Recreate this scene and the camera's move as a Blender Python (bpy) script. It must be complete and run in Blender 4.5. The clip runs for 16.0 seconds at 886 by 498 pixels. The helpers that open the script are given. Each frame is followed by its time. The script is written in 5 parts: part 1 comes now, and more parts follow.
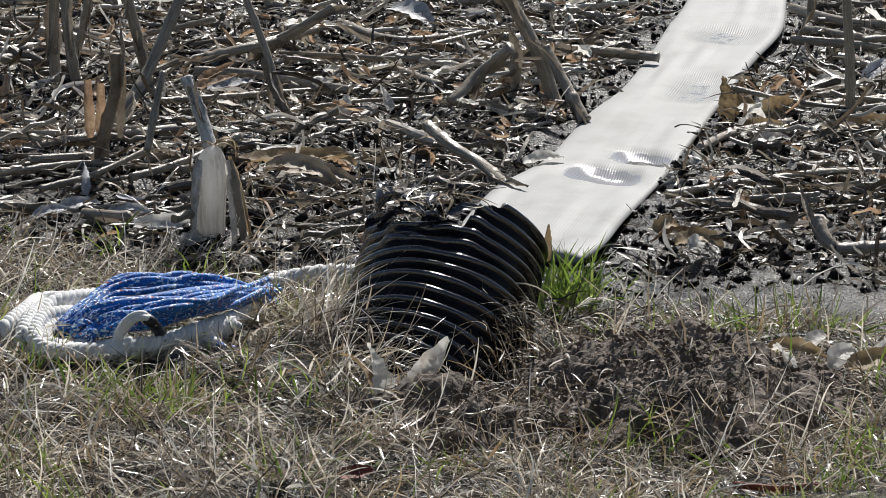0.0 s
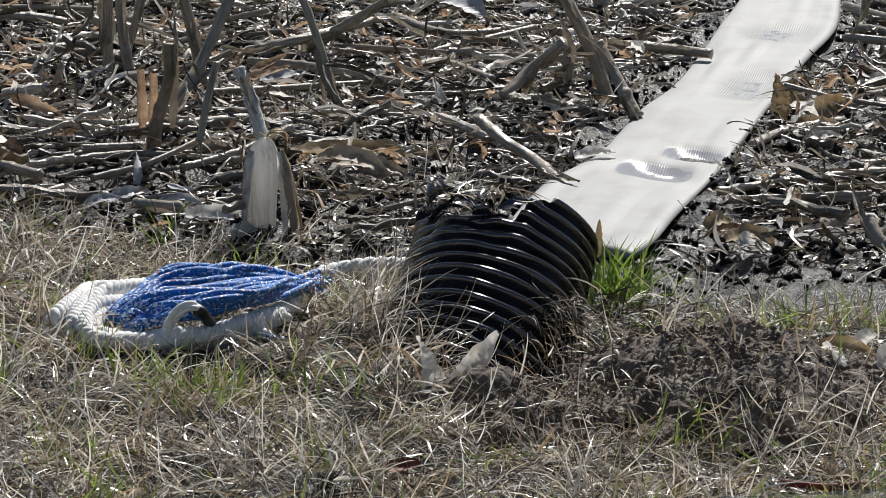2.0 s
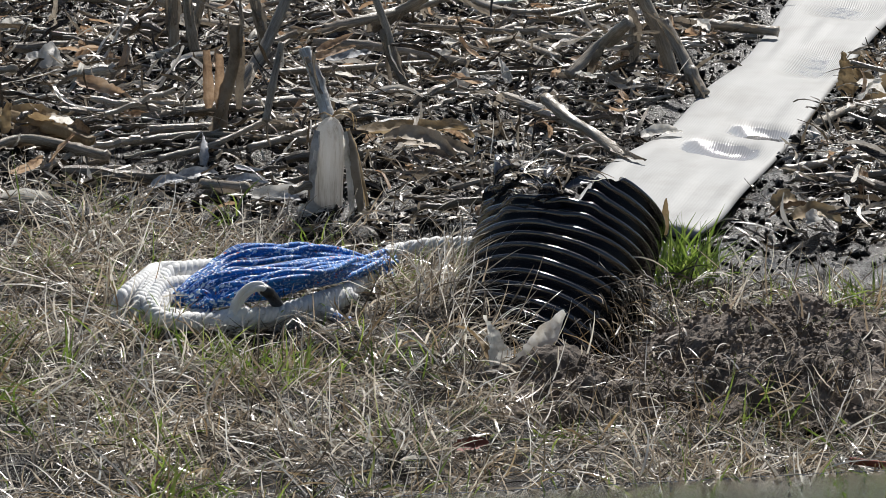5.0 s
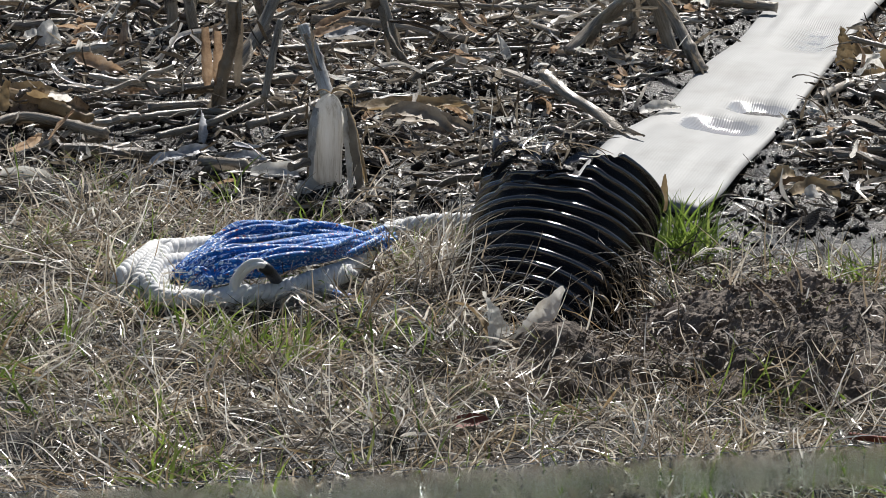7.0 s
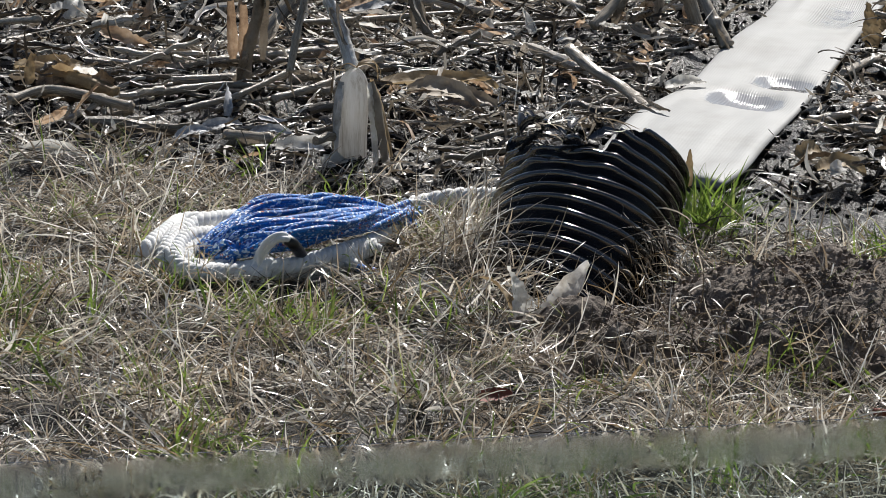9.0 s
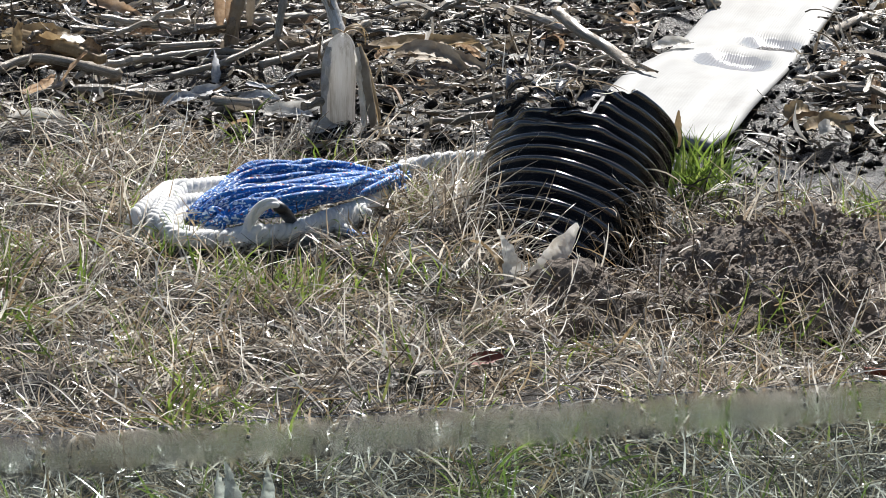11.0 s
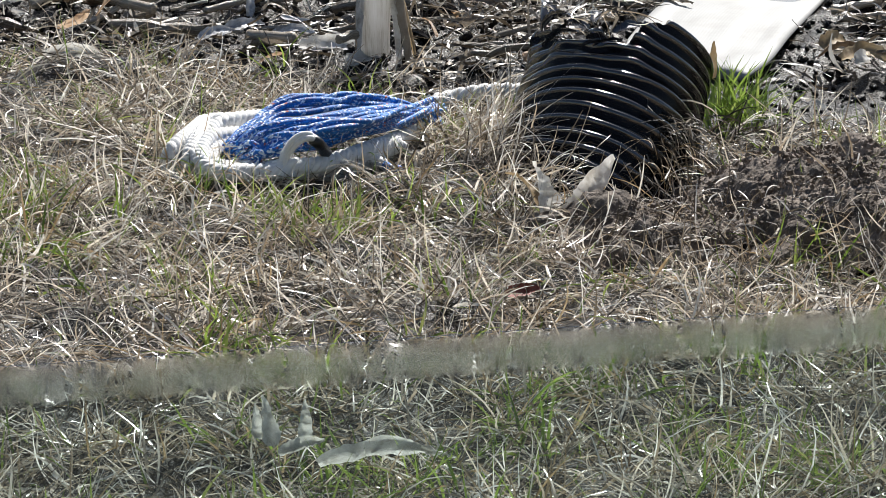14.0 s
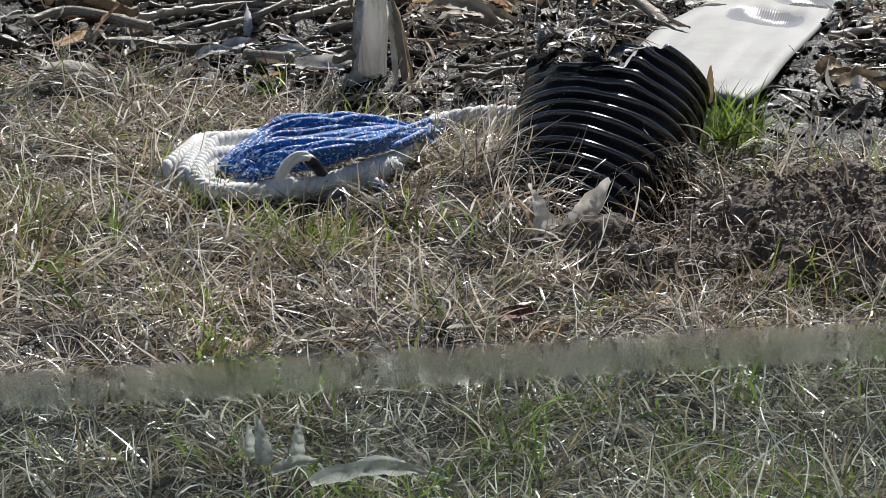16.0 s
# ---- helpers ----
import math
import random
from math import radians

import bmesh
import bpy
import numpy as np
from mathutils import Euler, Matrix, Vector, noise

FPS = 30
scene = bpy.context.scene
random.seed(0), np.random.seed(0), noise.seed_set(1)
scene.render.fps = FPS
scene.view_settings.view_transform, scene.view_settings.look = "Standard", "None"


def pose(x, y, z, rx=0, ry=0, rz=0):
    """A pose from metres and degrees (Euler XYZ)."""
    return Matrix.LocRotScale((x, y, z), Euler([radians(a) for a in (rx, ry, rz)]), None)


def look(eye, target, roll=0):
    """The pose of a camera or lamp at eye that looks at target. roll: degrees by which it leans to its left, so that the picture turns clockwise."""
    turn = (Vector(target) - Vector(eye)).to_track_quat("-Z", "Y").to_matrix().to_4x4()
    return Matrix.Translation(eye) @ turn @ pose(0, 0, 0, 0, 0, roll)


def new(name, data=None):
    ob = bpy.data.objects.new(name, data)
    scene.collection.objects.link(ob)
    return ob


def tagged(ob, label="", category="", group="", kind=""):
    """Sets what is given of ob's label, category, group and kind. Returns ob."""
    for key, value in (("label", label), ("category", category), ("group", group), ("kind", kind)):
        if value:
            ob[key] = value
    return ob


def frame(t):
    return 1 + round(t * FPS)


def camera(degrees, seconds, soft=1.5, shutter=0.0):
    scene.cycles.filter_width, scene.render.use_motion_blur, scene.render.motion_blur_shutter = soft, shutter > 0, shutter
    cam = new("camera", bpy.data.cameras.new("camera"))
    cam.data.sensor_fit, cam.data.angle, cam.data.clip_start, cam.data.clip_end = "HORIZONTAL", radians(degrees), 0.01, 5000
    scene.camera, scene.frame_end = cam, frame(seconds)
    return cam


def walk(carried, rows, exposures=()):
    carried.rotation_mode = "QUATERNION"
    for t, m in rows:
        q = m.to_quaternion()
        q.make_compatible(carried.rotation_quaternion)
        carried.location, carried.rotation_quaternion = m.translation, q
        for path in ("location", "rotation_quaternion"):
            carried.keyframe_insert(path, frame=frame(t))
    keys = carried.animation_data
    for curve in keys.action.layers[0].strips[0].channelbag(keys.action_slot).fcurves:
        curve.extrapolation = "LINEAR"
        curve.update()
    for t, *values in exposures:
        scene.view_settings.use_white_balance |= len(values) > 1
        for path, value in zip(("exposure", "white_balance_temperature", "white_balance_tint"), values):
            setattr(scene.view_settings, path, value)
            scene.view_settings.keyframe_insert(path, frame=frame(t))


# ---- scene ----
# The camera: long lens, held still at a car window and turned by hand.
EYE = (0.0, -5.056, 1.21)
cam = camera(13.7, 16.0, soft=0.22)
# seconds, yaw, pitch, lean to the right
ROWS = [
    (0, 0.000, -13.457, 0.000),
    (0.5, 0.122, -13.440, -0.162),
    (1, 0.387, -13.460, -0.144),
    (1.5, 0.619, -13.541, -0.400),
    (2, 0.806, -13.558, -0.522),
    (2.5, 1.142, -13.556, -0.318),
    (3, 1.780, -13.783, -0.016),
    (3.5, 1.931, -13.853, 0.015),
    (6, 1.786, -13.984, 0.019),
    (6.5, 1.795, -14.099, 0.154),
    (7, 1.855, -14.247, 0.135),
    (7.5, 1.911, -14.377, -0.162),
    (8, 2.063, -14.491, -0.501),
    (8.5, 2.256, -14.595, -0.222),
    (9, 2.253, -14.646, 0.052),
    (11.5, 2.131, -15.259, 0.800),
    (12, 2.196, -15.242, 0.888),
    (12.5, 2.239, -15.095, 0.969),
    (13, 2.296, -15.313, 1.029),
    (13.5, 2.513, -16.393, 1.058),
    (14, 2.690, -16.245, 1.199),
    (14.5, 2.797, -16.044, 1.248),
    (15, 2.778, -16.053, 1.106),
    (15.5, 2.658, -15.954, 0.595),
    (16, 2.599, -15.913, 0.526),
]

# the hand's small rise and fall behind the car window, in metres
RISE = ((0.0, 3.5, 6.0, 9.0, 11.5, 13.0, 14.0, 15.0, 16.0), (0.0016, 0.0012, 0.0012, 0.0004, 0.0012, 0.0012, 0.0, -0.0006, -0.0018))
path = []
for t, yaw, pitch, lean in ROWS:
    dz = float(np.interp(t, *RISE))
    path.append((t, pose(EYE[0], EYE[1], EYE[2] + dz, 0, 0, yaw) @ pose(0, 0, 0, 90 + pitch - math.degrees(dz / 5.2), 0, 0) @ pose(0, 0, 0, 0, 0, -lean)))
walk(cam, path,
     exposures=[(0.0, 0.26), (6.0, 0.30), (9.2, 0.34), (11.3, 0.78), (12.0, 0.88), (12.5, 0.70), (13.0, 0.80), (13.5, 0.80), (14.0, 0.74), (14.5, 0.48), (15.0, 0.36), (16.0, 0.30)])

# ---- light ----
SUN_AZ, SUN_EL = radians(14), radians(45)      # behind the pipe, a little to the right
toward_sun = Vector((math.sin(SUN_AZ) * math.cos(SUN_EL), math.cos(SUN_AZ) * math.cos(SUN_EL), math.sin(SUN_EL)))
world = bpy.data.worlds.new("sky")
scene.world = world
world.use_nodes = True
sky = world.node_tree.nodes.new("ShaderNodeTexSky")
sky.sky_type, sky.sun_disc = "NISHITA", False
sky.sun_elevation, sky.sun_rotation = SUN_EL, SUN_AZ
background = world.node_tree.nodes["Background"]
background.inputs["Strength"].default_value = 0.05
world.node_tree.links.new(sky.outputs[0], background.inputs[0])
sun = new("sun", bpy.data.lights.new("sun", "SUN"))
sun.data.energy, sun.data.angle, sun.data.color = 5.0, radians(0.53), (1.0, 0.97, 0.93)
sun.matrix_world = look(toward_sun * 20, (0, 0, 0))


# ---- materials ----
def ramp_of(tree, colours):
    r = tree.nodes.new("ShaderNodeValToRGB")
    e = r.color_ramp.elements
    while len(e) < len(colours):
        e.new(0.5)
    for i, c in enumerate(colours):
        e[i].position = i / (len(colours) - 1)
        e[i].color = (*c, 1)
    return r


def surface(name, colours, scale=30.0, rough=(0.5, 0.85), bump=0.3, grain=250.0, island=0.0, through_light=0.0,
            stretch=(1, 1, 1), spec=0.5, coords="Object", coat=0.0):
    """A natural surface: two scales of noise, and each piece's own shade, drive a ramp of colours."""
    m = bpy.data.materials.new(name)
    m.use_nodes = True
    t = m.node_tree
    bsdf, out = t.nodes["Principled BSDF"], t.nodes["Material Output"]

    def node(kind, **values):
        n = t.nodes.new(kind)
        for k, v in values.items():
            n.inputs[k].default_value = v
        return n

    where = t.nodes.new("ShaderNodeTexCoord")
    mapping = node("ShaderNodeMapping", Scale=stretch)
    t.links.new(where.outputs[coords], mapping.inputs["Vector"])
    large = node("ShaderNodeTexNoise", Scale=scale, Detail=4.0, Roughness=0.6)
    fine = node("ShaderNodeTexNoise", Scale=grain, Detail=3.0, Roughness=0.65)
    for n in (large, fine):
        t.links.new(mapping.outputs[0], n.inputs["Vector"])
    mix = t.nodes.new("ShaderNodeMath")
    mix.operation = "MULTIPLY_ADD"
    t.links.new(fine.outputs["Fac"], mix.inputs[0])
    mix.inputs[1].default_value = 0.35
    t.links.new(large.outputs["Fac"], mix.inputs[2])
    spread = node("ShaderNodeMapRange", **{"From Min": 0.45, "From Max": 0.9})
    t.links.new(mix.outputs[0], spread.inputs["Value"])
    fac = spread.outputs[0]
    if island:
        geo = t.nodes.new("ShaderNodeNewGeometry")
        blend = t.nodes.new("ShaderNodeMix")
        blend.inputs["Factor"].default_value = island
        t.links.new(fac, blend.inputs[2])
        t.links.new(geo.outputs["Random Per Island"], blend.inputs[3])
        fac = blend.outputs[0]
    ramp = ramp_of(t, colours)
    t.links.new(fac, ramp.inputs[0])
    t.links.new(ramp.outputs[0], bsdf.inputs["Base Color"])
    gloss = node("ShaderNodeMapRange", **{"From Min": 0.3, "From Max": 0.7, "To Min": rough[0], "To Max": rough[1]})
    t.links.new(fine.outputs["Fac"], gloss.inputs["Value"])
    t.links.new(gloss.outputs[0], bsdf.inputs["Roughness"])
    bsdf.inputs["Specular IOR Level"].default_value = spec
    bsdf.inputs["Coat Weight"].default_value = coat
    if bump:
        b = node("ShaderNodeBump", Strength=bump, Distance=0.002)
        t.links.new(fine.outputs["Fac"], b.inputs["Height"])
        t.links.new(b.outputs[0], bsdf.inputs["Normal"])
    if through_light:
        tr = t.nodes.new("ShaderNodeBsdfTranslucent")
        t.links.new(ramp.outputs[0], tr.inputs[0])
        both = node("ShaderNodeMixShader", Fac=through_light)
        t.links.new(bsdf.outputs[0], both.inputs[1])
        t.links.new(tr.outputs[0], both.inputs[2])
        t.links.new(both.outputs[0], out.inputs[0])
    return m


MUD = surface("wet_mud", [(0.004, 0.0032, 0.0026), (0.010, 0.008, 0.006), (0.026, 0.021, 0.016)], 9, (0.12, 0.55), 1.0, 300, spec=0.16)
SOIL = surface("dry_soil", [(0.045, 0.034, 0.025), (0.13, 0.102, 0.08), (0.30, 0.25, 0.205)], 25, (0.75, 0.95), 1.0, 260)
# old brown grass, its colours darkened to put shade between the pale stems
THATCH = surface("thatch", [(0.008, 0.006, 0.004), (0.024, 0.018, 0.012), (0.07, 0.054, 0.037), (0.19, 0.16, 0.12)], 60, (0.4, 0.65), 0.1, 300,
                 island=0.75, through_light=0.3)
STRAW = surface("dead_grass", [(0.12, 0.090, 0.058), (0.38, 0.31, 0.225), (0.76, 0.69, 0.575), (0.98, 0.965, 0.93)], 60, (0.16, 0.34), 0.1, 300, spec=0.9,
                island=0.85, through_light=0.42)
GREEN = surface("green_grass", [(0.07, 0.12, 0.02), (0.14, 0.22, 0.035), (0.25, 0.33, 0.07), (0.36, 0.39, 0.13)], 40, (0.3, 0.5), 0.1, 300,
                island=0.7, through_light=0.5)
LITTER = surface("corn_litter", [(0.012, 0.009, 0.006), (0.04, 0.03, 0.02), (0.14, 0.11, 0.075), (0.42, 0.36, 0.28), (0.88, 0.85, 0.79)], 35,
                 (0.2, 0.5), 0.4, 260, spec=0.6, island=0.85, through_light=0.22)
STALK = surface("corn_stalk", [(0.03, 0.023, 0.017), (0.15, 0.122, 0.09), (0.43, 0.375, 0.30), (0.86, 0.84, 0.79)], 2.6, (0.16, 0.40), 0.4, 12,
                island=0.6, stretch=(0.07, 1, 1), coords="UV")
BIGLITTER = surface("corn_leaf_strips", [(0.012, 0.009, 0.006), (0.045, 0.034, 0.023), (0.17, 0.135, 0.095), (0.50, 0.44, 0.36), (0.92, 0.90, 0.87)], 30,
                    (0.18, 0.45), 0.4, 240, spec=0.6, island=0.85, through_light=0.25)
HUSK = surface("corn_husk", [(0.46, 0.43, 0.38), (0.80, 0.79, 0.77), (0.90, 0.90, 0.90)], 22, (0.3, 0.55), 0.6, 130,
               through_light=0.66, stretch=(5, 5, 0.4))
TANLEAF = surface("tan_leaf", [(0.16, 0.10, 0.05), (0.36, 0.26, 0.14), (0.52, 0.42, 0.27)], 30, (0.45, 0.7), 0.4, 220, island=0.3, through_light=0.35)
PALE = surface("pale_husk", [(0.50, 0.46, 0.39), (0.76, 0.74, 0.69), (0.90, 0.89, 0.86)], 45, (0.35, 0.6), 0.4, 240, through_light=0.6)
PALESTALK = surface("pale_stalk", [(0.14, 0.12, 0.10), (0.50, 0.47, 0.43), (0.72, 0.71, 0.69), (0.86, 0.86, 0.86)], 2.2, (0.35, 0.6), 0.8, 12, stretch=(0.12, 1, 1), coords="UV")
GREYLEAF = surface("grey_leaf", [(0.12, 0.11, 0.10), (0.30, 0.30, 0.30), (0.50, 0.51, 0.53), (0.62, 0.63, 0.65)], 30, (0.35, 0.6), 0.4, 220, through_light=0.2)
STALKLEAF = surface("stalk_sheath", [(0.16, 0.12, 0.08), (0.32, 0.26, 0.19), (0.42, 0.36, 0.28)], 30, (0.45, 0.7), 0.4, 220, through_light=0.2)
LITTERLEAF = surface("wet_leaf", [(0.03, 0.02, 0.014), (0.12, 0.085, 0.055), (0.26, 0.2, 0.14)], 30, (0.2, 0.5), 0.4, 220, through_light=0.2)
ORANGELEAF = surface("orange_leaf", [(0.2, 0.12, 0.07), (0.48, 0.33, 0.21), (0.68, 0.55, 0.42)], 25, (0.45, 0.7), 0.4, 220, through_light=0.45)
REDLEAF = surface("red_leaf", [(0.10, 0.02, 0.012), (0.26, 0.06, 0.03)], 40, (0.5, 0.8), 0.4, 220)
PIPE = surface("black_plastic", [(0.005, 0.005, 0.007), (0.007, 0.007, 0.009), (0.010, 0.010, 0.011), (0.026, 0.023, 0.021)], 11, (0.09, 0.24), 0.08, 420, spec=1.0, coat=1.0)
PIPE.node_tree.nodes["Principled BSDF"].inputs["Coat Roughness"].default_value = 0.13
WHITEROPE = surface("white_rope_fibre", [(0.62, 0.61, 0.58), (0.8, 0.79, 0.77), (0.86, 0.86, 0.84)], 40, (0.6, 0.85), 0.5, 700)
TAPE = surface("black_tape", [(0.008, 0.008, 0.009), (0.02, 0.02, 0.022)], 40, (0.3, 0.5), 0.3, 300)
PANEL = surface("dark_door_panel", [(0.02, 0.02, 0.022), (0.03, 0.03, 0.032)], 10, (0.4, 0.6), 0.1, 200)
COB = surface("dark_cob", [(0.02, 0.014, 0.009), (0.08, 0.06, 0.04)], 90, (0.7, 0.9), 0.6, 300)


def hose_material():
    """Matt grey rubber, dark and glossy where rainwater stands in the dents (the mesh's own wetness)."""
    m = surface("grey_hose", [(0.27, 0.265, 0.25), (0.33, 0.33, 0.32), (0.36, 0.36, 0.35)], 9, (0.5, 0.66), 0.05, 500, spec=0.25)
    t = m.node_tree
    bsdf = t.nodes["Principled BSDF"]
    wet = t.nodes.new("ShaderNodeAttribute")
    wet.attribute_name = "wet"
    edge = t.nodes.new("ShaderNodeTexNoise")
    edge.inputs["Scale"].default_value = 45
    where = t.nodes.new("ShaderNodeTexCoord")
    t.links.new(where.outputs["Object"], edge.inputs["Vector"])
    both = t.nodes.new("ShaderNodeMath")
    both.operation = "MULTIPLY_ADD"
    both.inputs[1].default_value = 0.35
    t.links.new(edge.outputs["Fac"], both.inputs[0])
    t.links.new(wet.outputs["Fac"], both.inputs[2])
    cut = t.nodes.new("ShaderNodeMapRange")
    cut.inputs["From Min"].default_value, cut.inputs["From Max"].default_value = 0.38, 0.50
    t.links.new(both.outputs[0], cut.inputs["Value"])
    old_rough = bsdf.inputs["Roughness"].links[0].from_socket
    rough = t.nodes.new("ShaderNodeMix")
    t.links.new(cut.outputs[0], rough.inputs[0])
    t.links.new(old_rough, rough.inputs[2])
    rough.inputs[3].default_value = 0.13
    t.links.new(rough.outputs[0], bsdf.inputs["Roughness"])
    old = bsdf.inputs["Base Color"].links[0].from_socket
    dark = t.nodes.new("ShaderNodeMix")
    dark.data_type = "RGBA"
    t.links.new(cut.outputs[0], dark.inputs["Factor"])
    t.links.new(old, dark.inputs[6])
    dark.inputs[7].default_value = (0.32, 0.325, 0.335, 1)
    t.links.new(dark.outputs[2], bsdf.inputs["Base Color"])
    return m


def blue_rope_material():
    m = bpy.data.materials.new("blue_rope_braid")
    m.use_nodes = True
    t = m.node_tree
    bsdf = t.nodes["Principled BSDF"]
    bsdf.inputs["Roughness"].default_value = 0.5
    uv = t.nodes.new("ShaderNodeUVMap")
    waves = []
    for angle in (35, -35):
        mp = t.nodes.new("ShaderNodeMapping")
        mp.inputs["Rotation"].default_value = (0, 0, radians(angle))
        t.links.new(uv.outputs[0], mp.inputs[0])
        w = t.nodes.new("ShaderNodeTexWave")
        w.bands_direction = "X"
        w.inputs["Scale"].default_value = 0.314 / 0.32
        t.links.new(mp.outputs[0], w.inputs[0])
        waves.append(w)
    top = t.nodes.new("ShaderNodeMath")
    top.operation = "MULTIPLY"
    t.links.new(waves[0].outputs["Fac"], top.inputs[0])
    t.links.new(waves[1].outputs["Fac"], top.inputs[1])
    # coloured yarns that come up at intervals
    cells = t.nodes.new("ShaderNodeTexVoronoi")
    cells.inputs["Scale"].default_value = 3.2
    t.links.new(uv.outputs[0], cells.inputs["Vector"])
    split = t.nodes.new("ShaderNodeSeparateColor")
    t.links.new(cells.outputs["Color"], split.inputs[0])
    r = ramp_of(t, [(0.012, 0.07, 0.42)] * 6)
    r.color_ramp.interpolation = "CONSTANT"
    for i, (p, c) in enumerate(((0, (0.002, 0.115, 0.42)), (0.35, (0.003, 0.175, 0.56)), (0.64, (0.62, 0.74, 0.86)), (0.81, (0.002, 0.07, 0.30)), (0.95, (0.45, 0.10, 0.05)), (0.975, (0.004, 0.11, 0.46)))):
        r.color_ramp.elements[i].position = p
        r.color_ramp.elements[i].color = (*c, 1)
    t.links.new(split.outputs[0], r.inputs[0])
    t.links.new(r.outputs[0], bsdf.inputs["Base Color"])
    b = t.nodes.new("ShaderNodeBump")
    b.inputs["Strength"].default_value, b.inputs["Distance"].default_value = 0.8, 0.0012
    t.links.new(top.outputs[0], b.inputs["Height"])
    t.links.new(b.outputs[0], bsdf.inputs["Normal"])
    return m


def glass_material():
    """Tinted pane; towards its top edge (uv y from 0 to 1) it is ground matt, and clear again at the very rim."""
    m = bpy.data.materials.new("window_glass")
    m.use_nodes = True
    t = m.node_tree
    g, out = t.nodes["Principled BSDF"], t.nodes["Material Output"]
    g.inputs["Transmission Weight"].default_value = 1.0
    g.inputs["IOR"].default_value = 1.5
    g.inputs["Specular IOR Level"].default_value = 0.4
    uv = t.nodes.new("ShaderNodeUVMap")
    sep = t.nodes.new("ShaderNodeSeparateXYZ")
    t.links.new(uv.outputs[0], sep.inputs[0])
    streak = t.nodes.new("ShaderNodeTexNoise")
    streak.inputs["Scale"].default_value = 1.0
    stretch = t.nodes.new("ShaderNodeMapping")
    stretch.inputs["Scale"].default_value = (1500, 0.8, 1)
    t.links.new(uv.outputs[0], stretch.inputs[0])
    t.links.new(stretch.outputs[0], streak.inputs["Vector"])
    matt = ramp_of(t, [(0, 0, 0)] * 5)
    for i, (p, c) in enumerate(((0.0, 0.0), (0.22, 0.035), (0.55, 0.058), (0.8, 0.045), (1.0, 0.0))):
        matt.color_ramp.elements[i].position = p
        matt.color_ramp.elements[i].color = (c, c, c, 1)
    t.links.new(sep.outputs[1], matt.inputs[0])
    vary = t.nodes.new("ShaderNodeMath")
    vary.operation = "MULTIPLY"
    gain = t.nodes.new("ShaderNodeMapRange")
    gain.inputs["From Min"].default_value, gain.inputs["From Max"].default_value = 0.3, 0.7
    gain.inputs["To Min"].default_value, gain.inputs["To Max"].default_value = 0.0, 2.3
    t.links.new(streak.outputs["Fac"], gain.inputs["Value"])
    t.links.new(matt.outputs[0], vary.inputs[0])
    t.links.new(gain.outputs[0], vary.inputs[1])
    t.links.new(vary.outputs[0], g.inputs["Roughness"])
    tint = ramp_of(t, [(0.68, 0.775, 0.755), (0.70, 0.81, 0.79), (0.99, 0.99, 0.99)])
    t.links.new(sep.outputs[1], tint.inputs[0])
    t.links.new(tint.outputs[0], g.inputs["Base Color"])
    d = t.nodes.new("ShaderNodeBsdfTranslucent")
    d.inputs[0].default_value = (0.6, 0.66, 0.64, 1)
    mx = t.nodes.new("ShaderNodeMixShader")
    mx.inputs[0].default_value = 0.005
    t.links.new(g.outputs[0], mx.inputs[1])
    t.links.new(d.outputs[0], mx.inputs[2])
    t.links.new(mx.outputs[0], out.inputs[0])
    return m


HOSE, BLUEROPE = hose_material(), blue_rope_material()
GLASS = glass_material()

# ---- mesh tools ----
rng = np.random.default_rng(7)


def mesh_of(name, verts, faces, material, uvs=None, smooth=True):
    """One mesh from arrays of vertices and quads."""
    verts, faces = np.asarray(verts, float).reshape(-1, 3), np.asarray(faces, int).reshape(-1, 4)
    me = bpy.data.meshes.new(name)
    me.vertices.add(len(verts))
    me.vertices.foreach_set("co", verts.ravel())
    me.loops.add(faces.size)
    me.loops.foreach_set("vertex_index", faces.ravel())
    me.polygons.add(len(faces))
    me.polygons.foreach_set("loop_start", np.arange(0, faces.size, 4))
    me.polygons.foreach_set("use_smooth", np.full(len(faces), smooth))
    if uvs is not None:
        layer = me.uv_layers.new(name="UVMap")
        layer.data.foreach_set("uv", np.asarray(uvs, float).reshape(-1, 2)[faces.ravel()].ravel())
    me.materials.append(material)
    me.update(calc_edges=True)
    me.validate()
    return me


def part(name, mesh, parent=None, label=""):
    ob = new(name, mesh)
    ob.parent = parent
    return tagged(ob, label)


def thing(name, place, label, category, group="", kind=""):
    ob = new(name)
    ob.empty_display_size = 0.05
    ob.location = place
    return tagged(ob, label, category, group, kind)


def grid_faces(rows, cols, close=False, start=0):
    i, j = np.meshgrid(np.arange(rows - 1), np.arange(cols if close else cols - 1), indexing="ij")
    k = (j + 1) % cols
    f = np.stack([i * cols + j, i * cols + k, (i + 1) * cols + k, (i + 1) * cols + j], -1)
    return f.reshape(-1, 4) + start


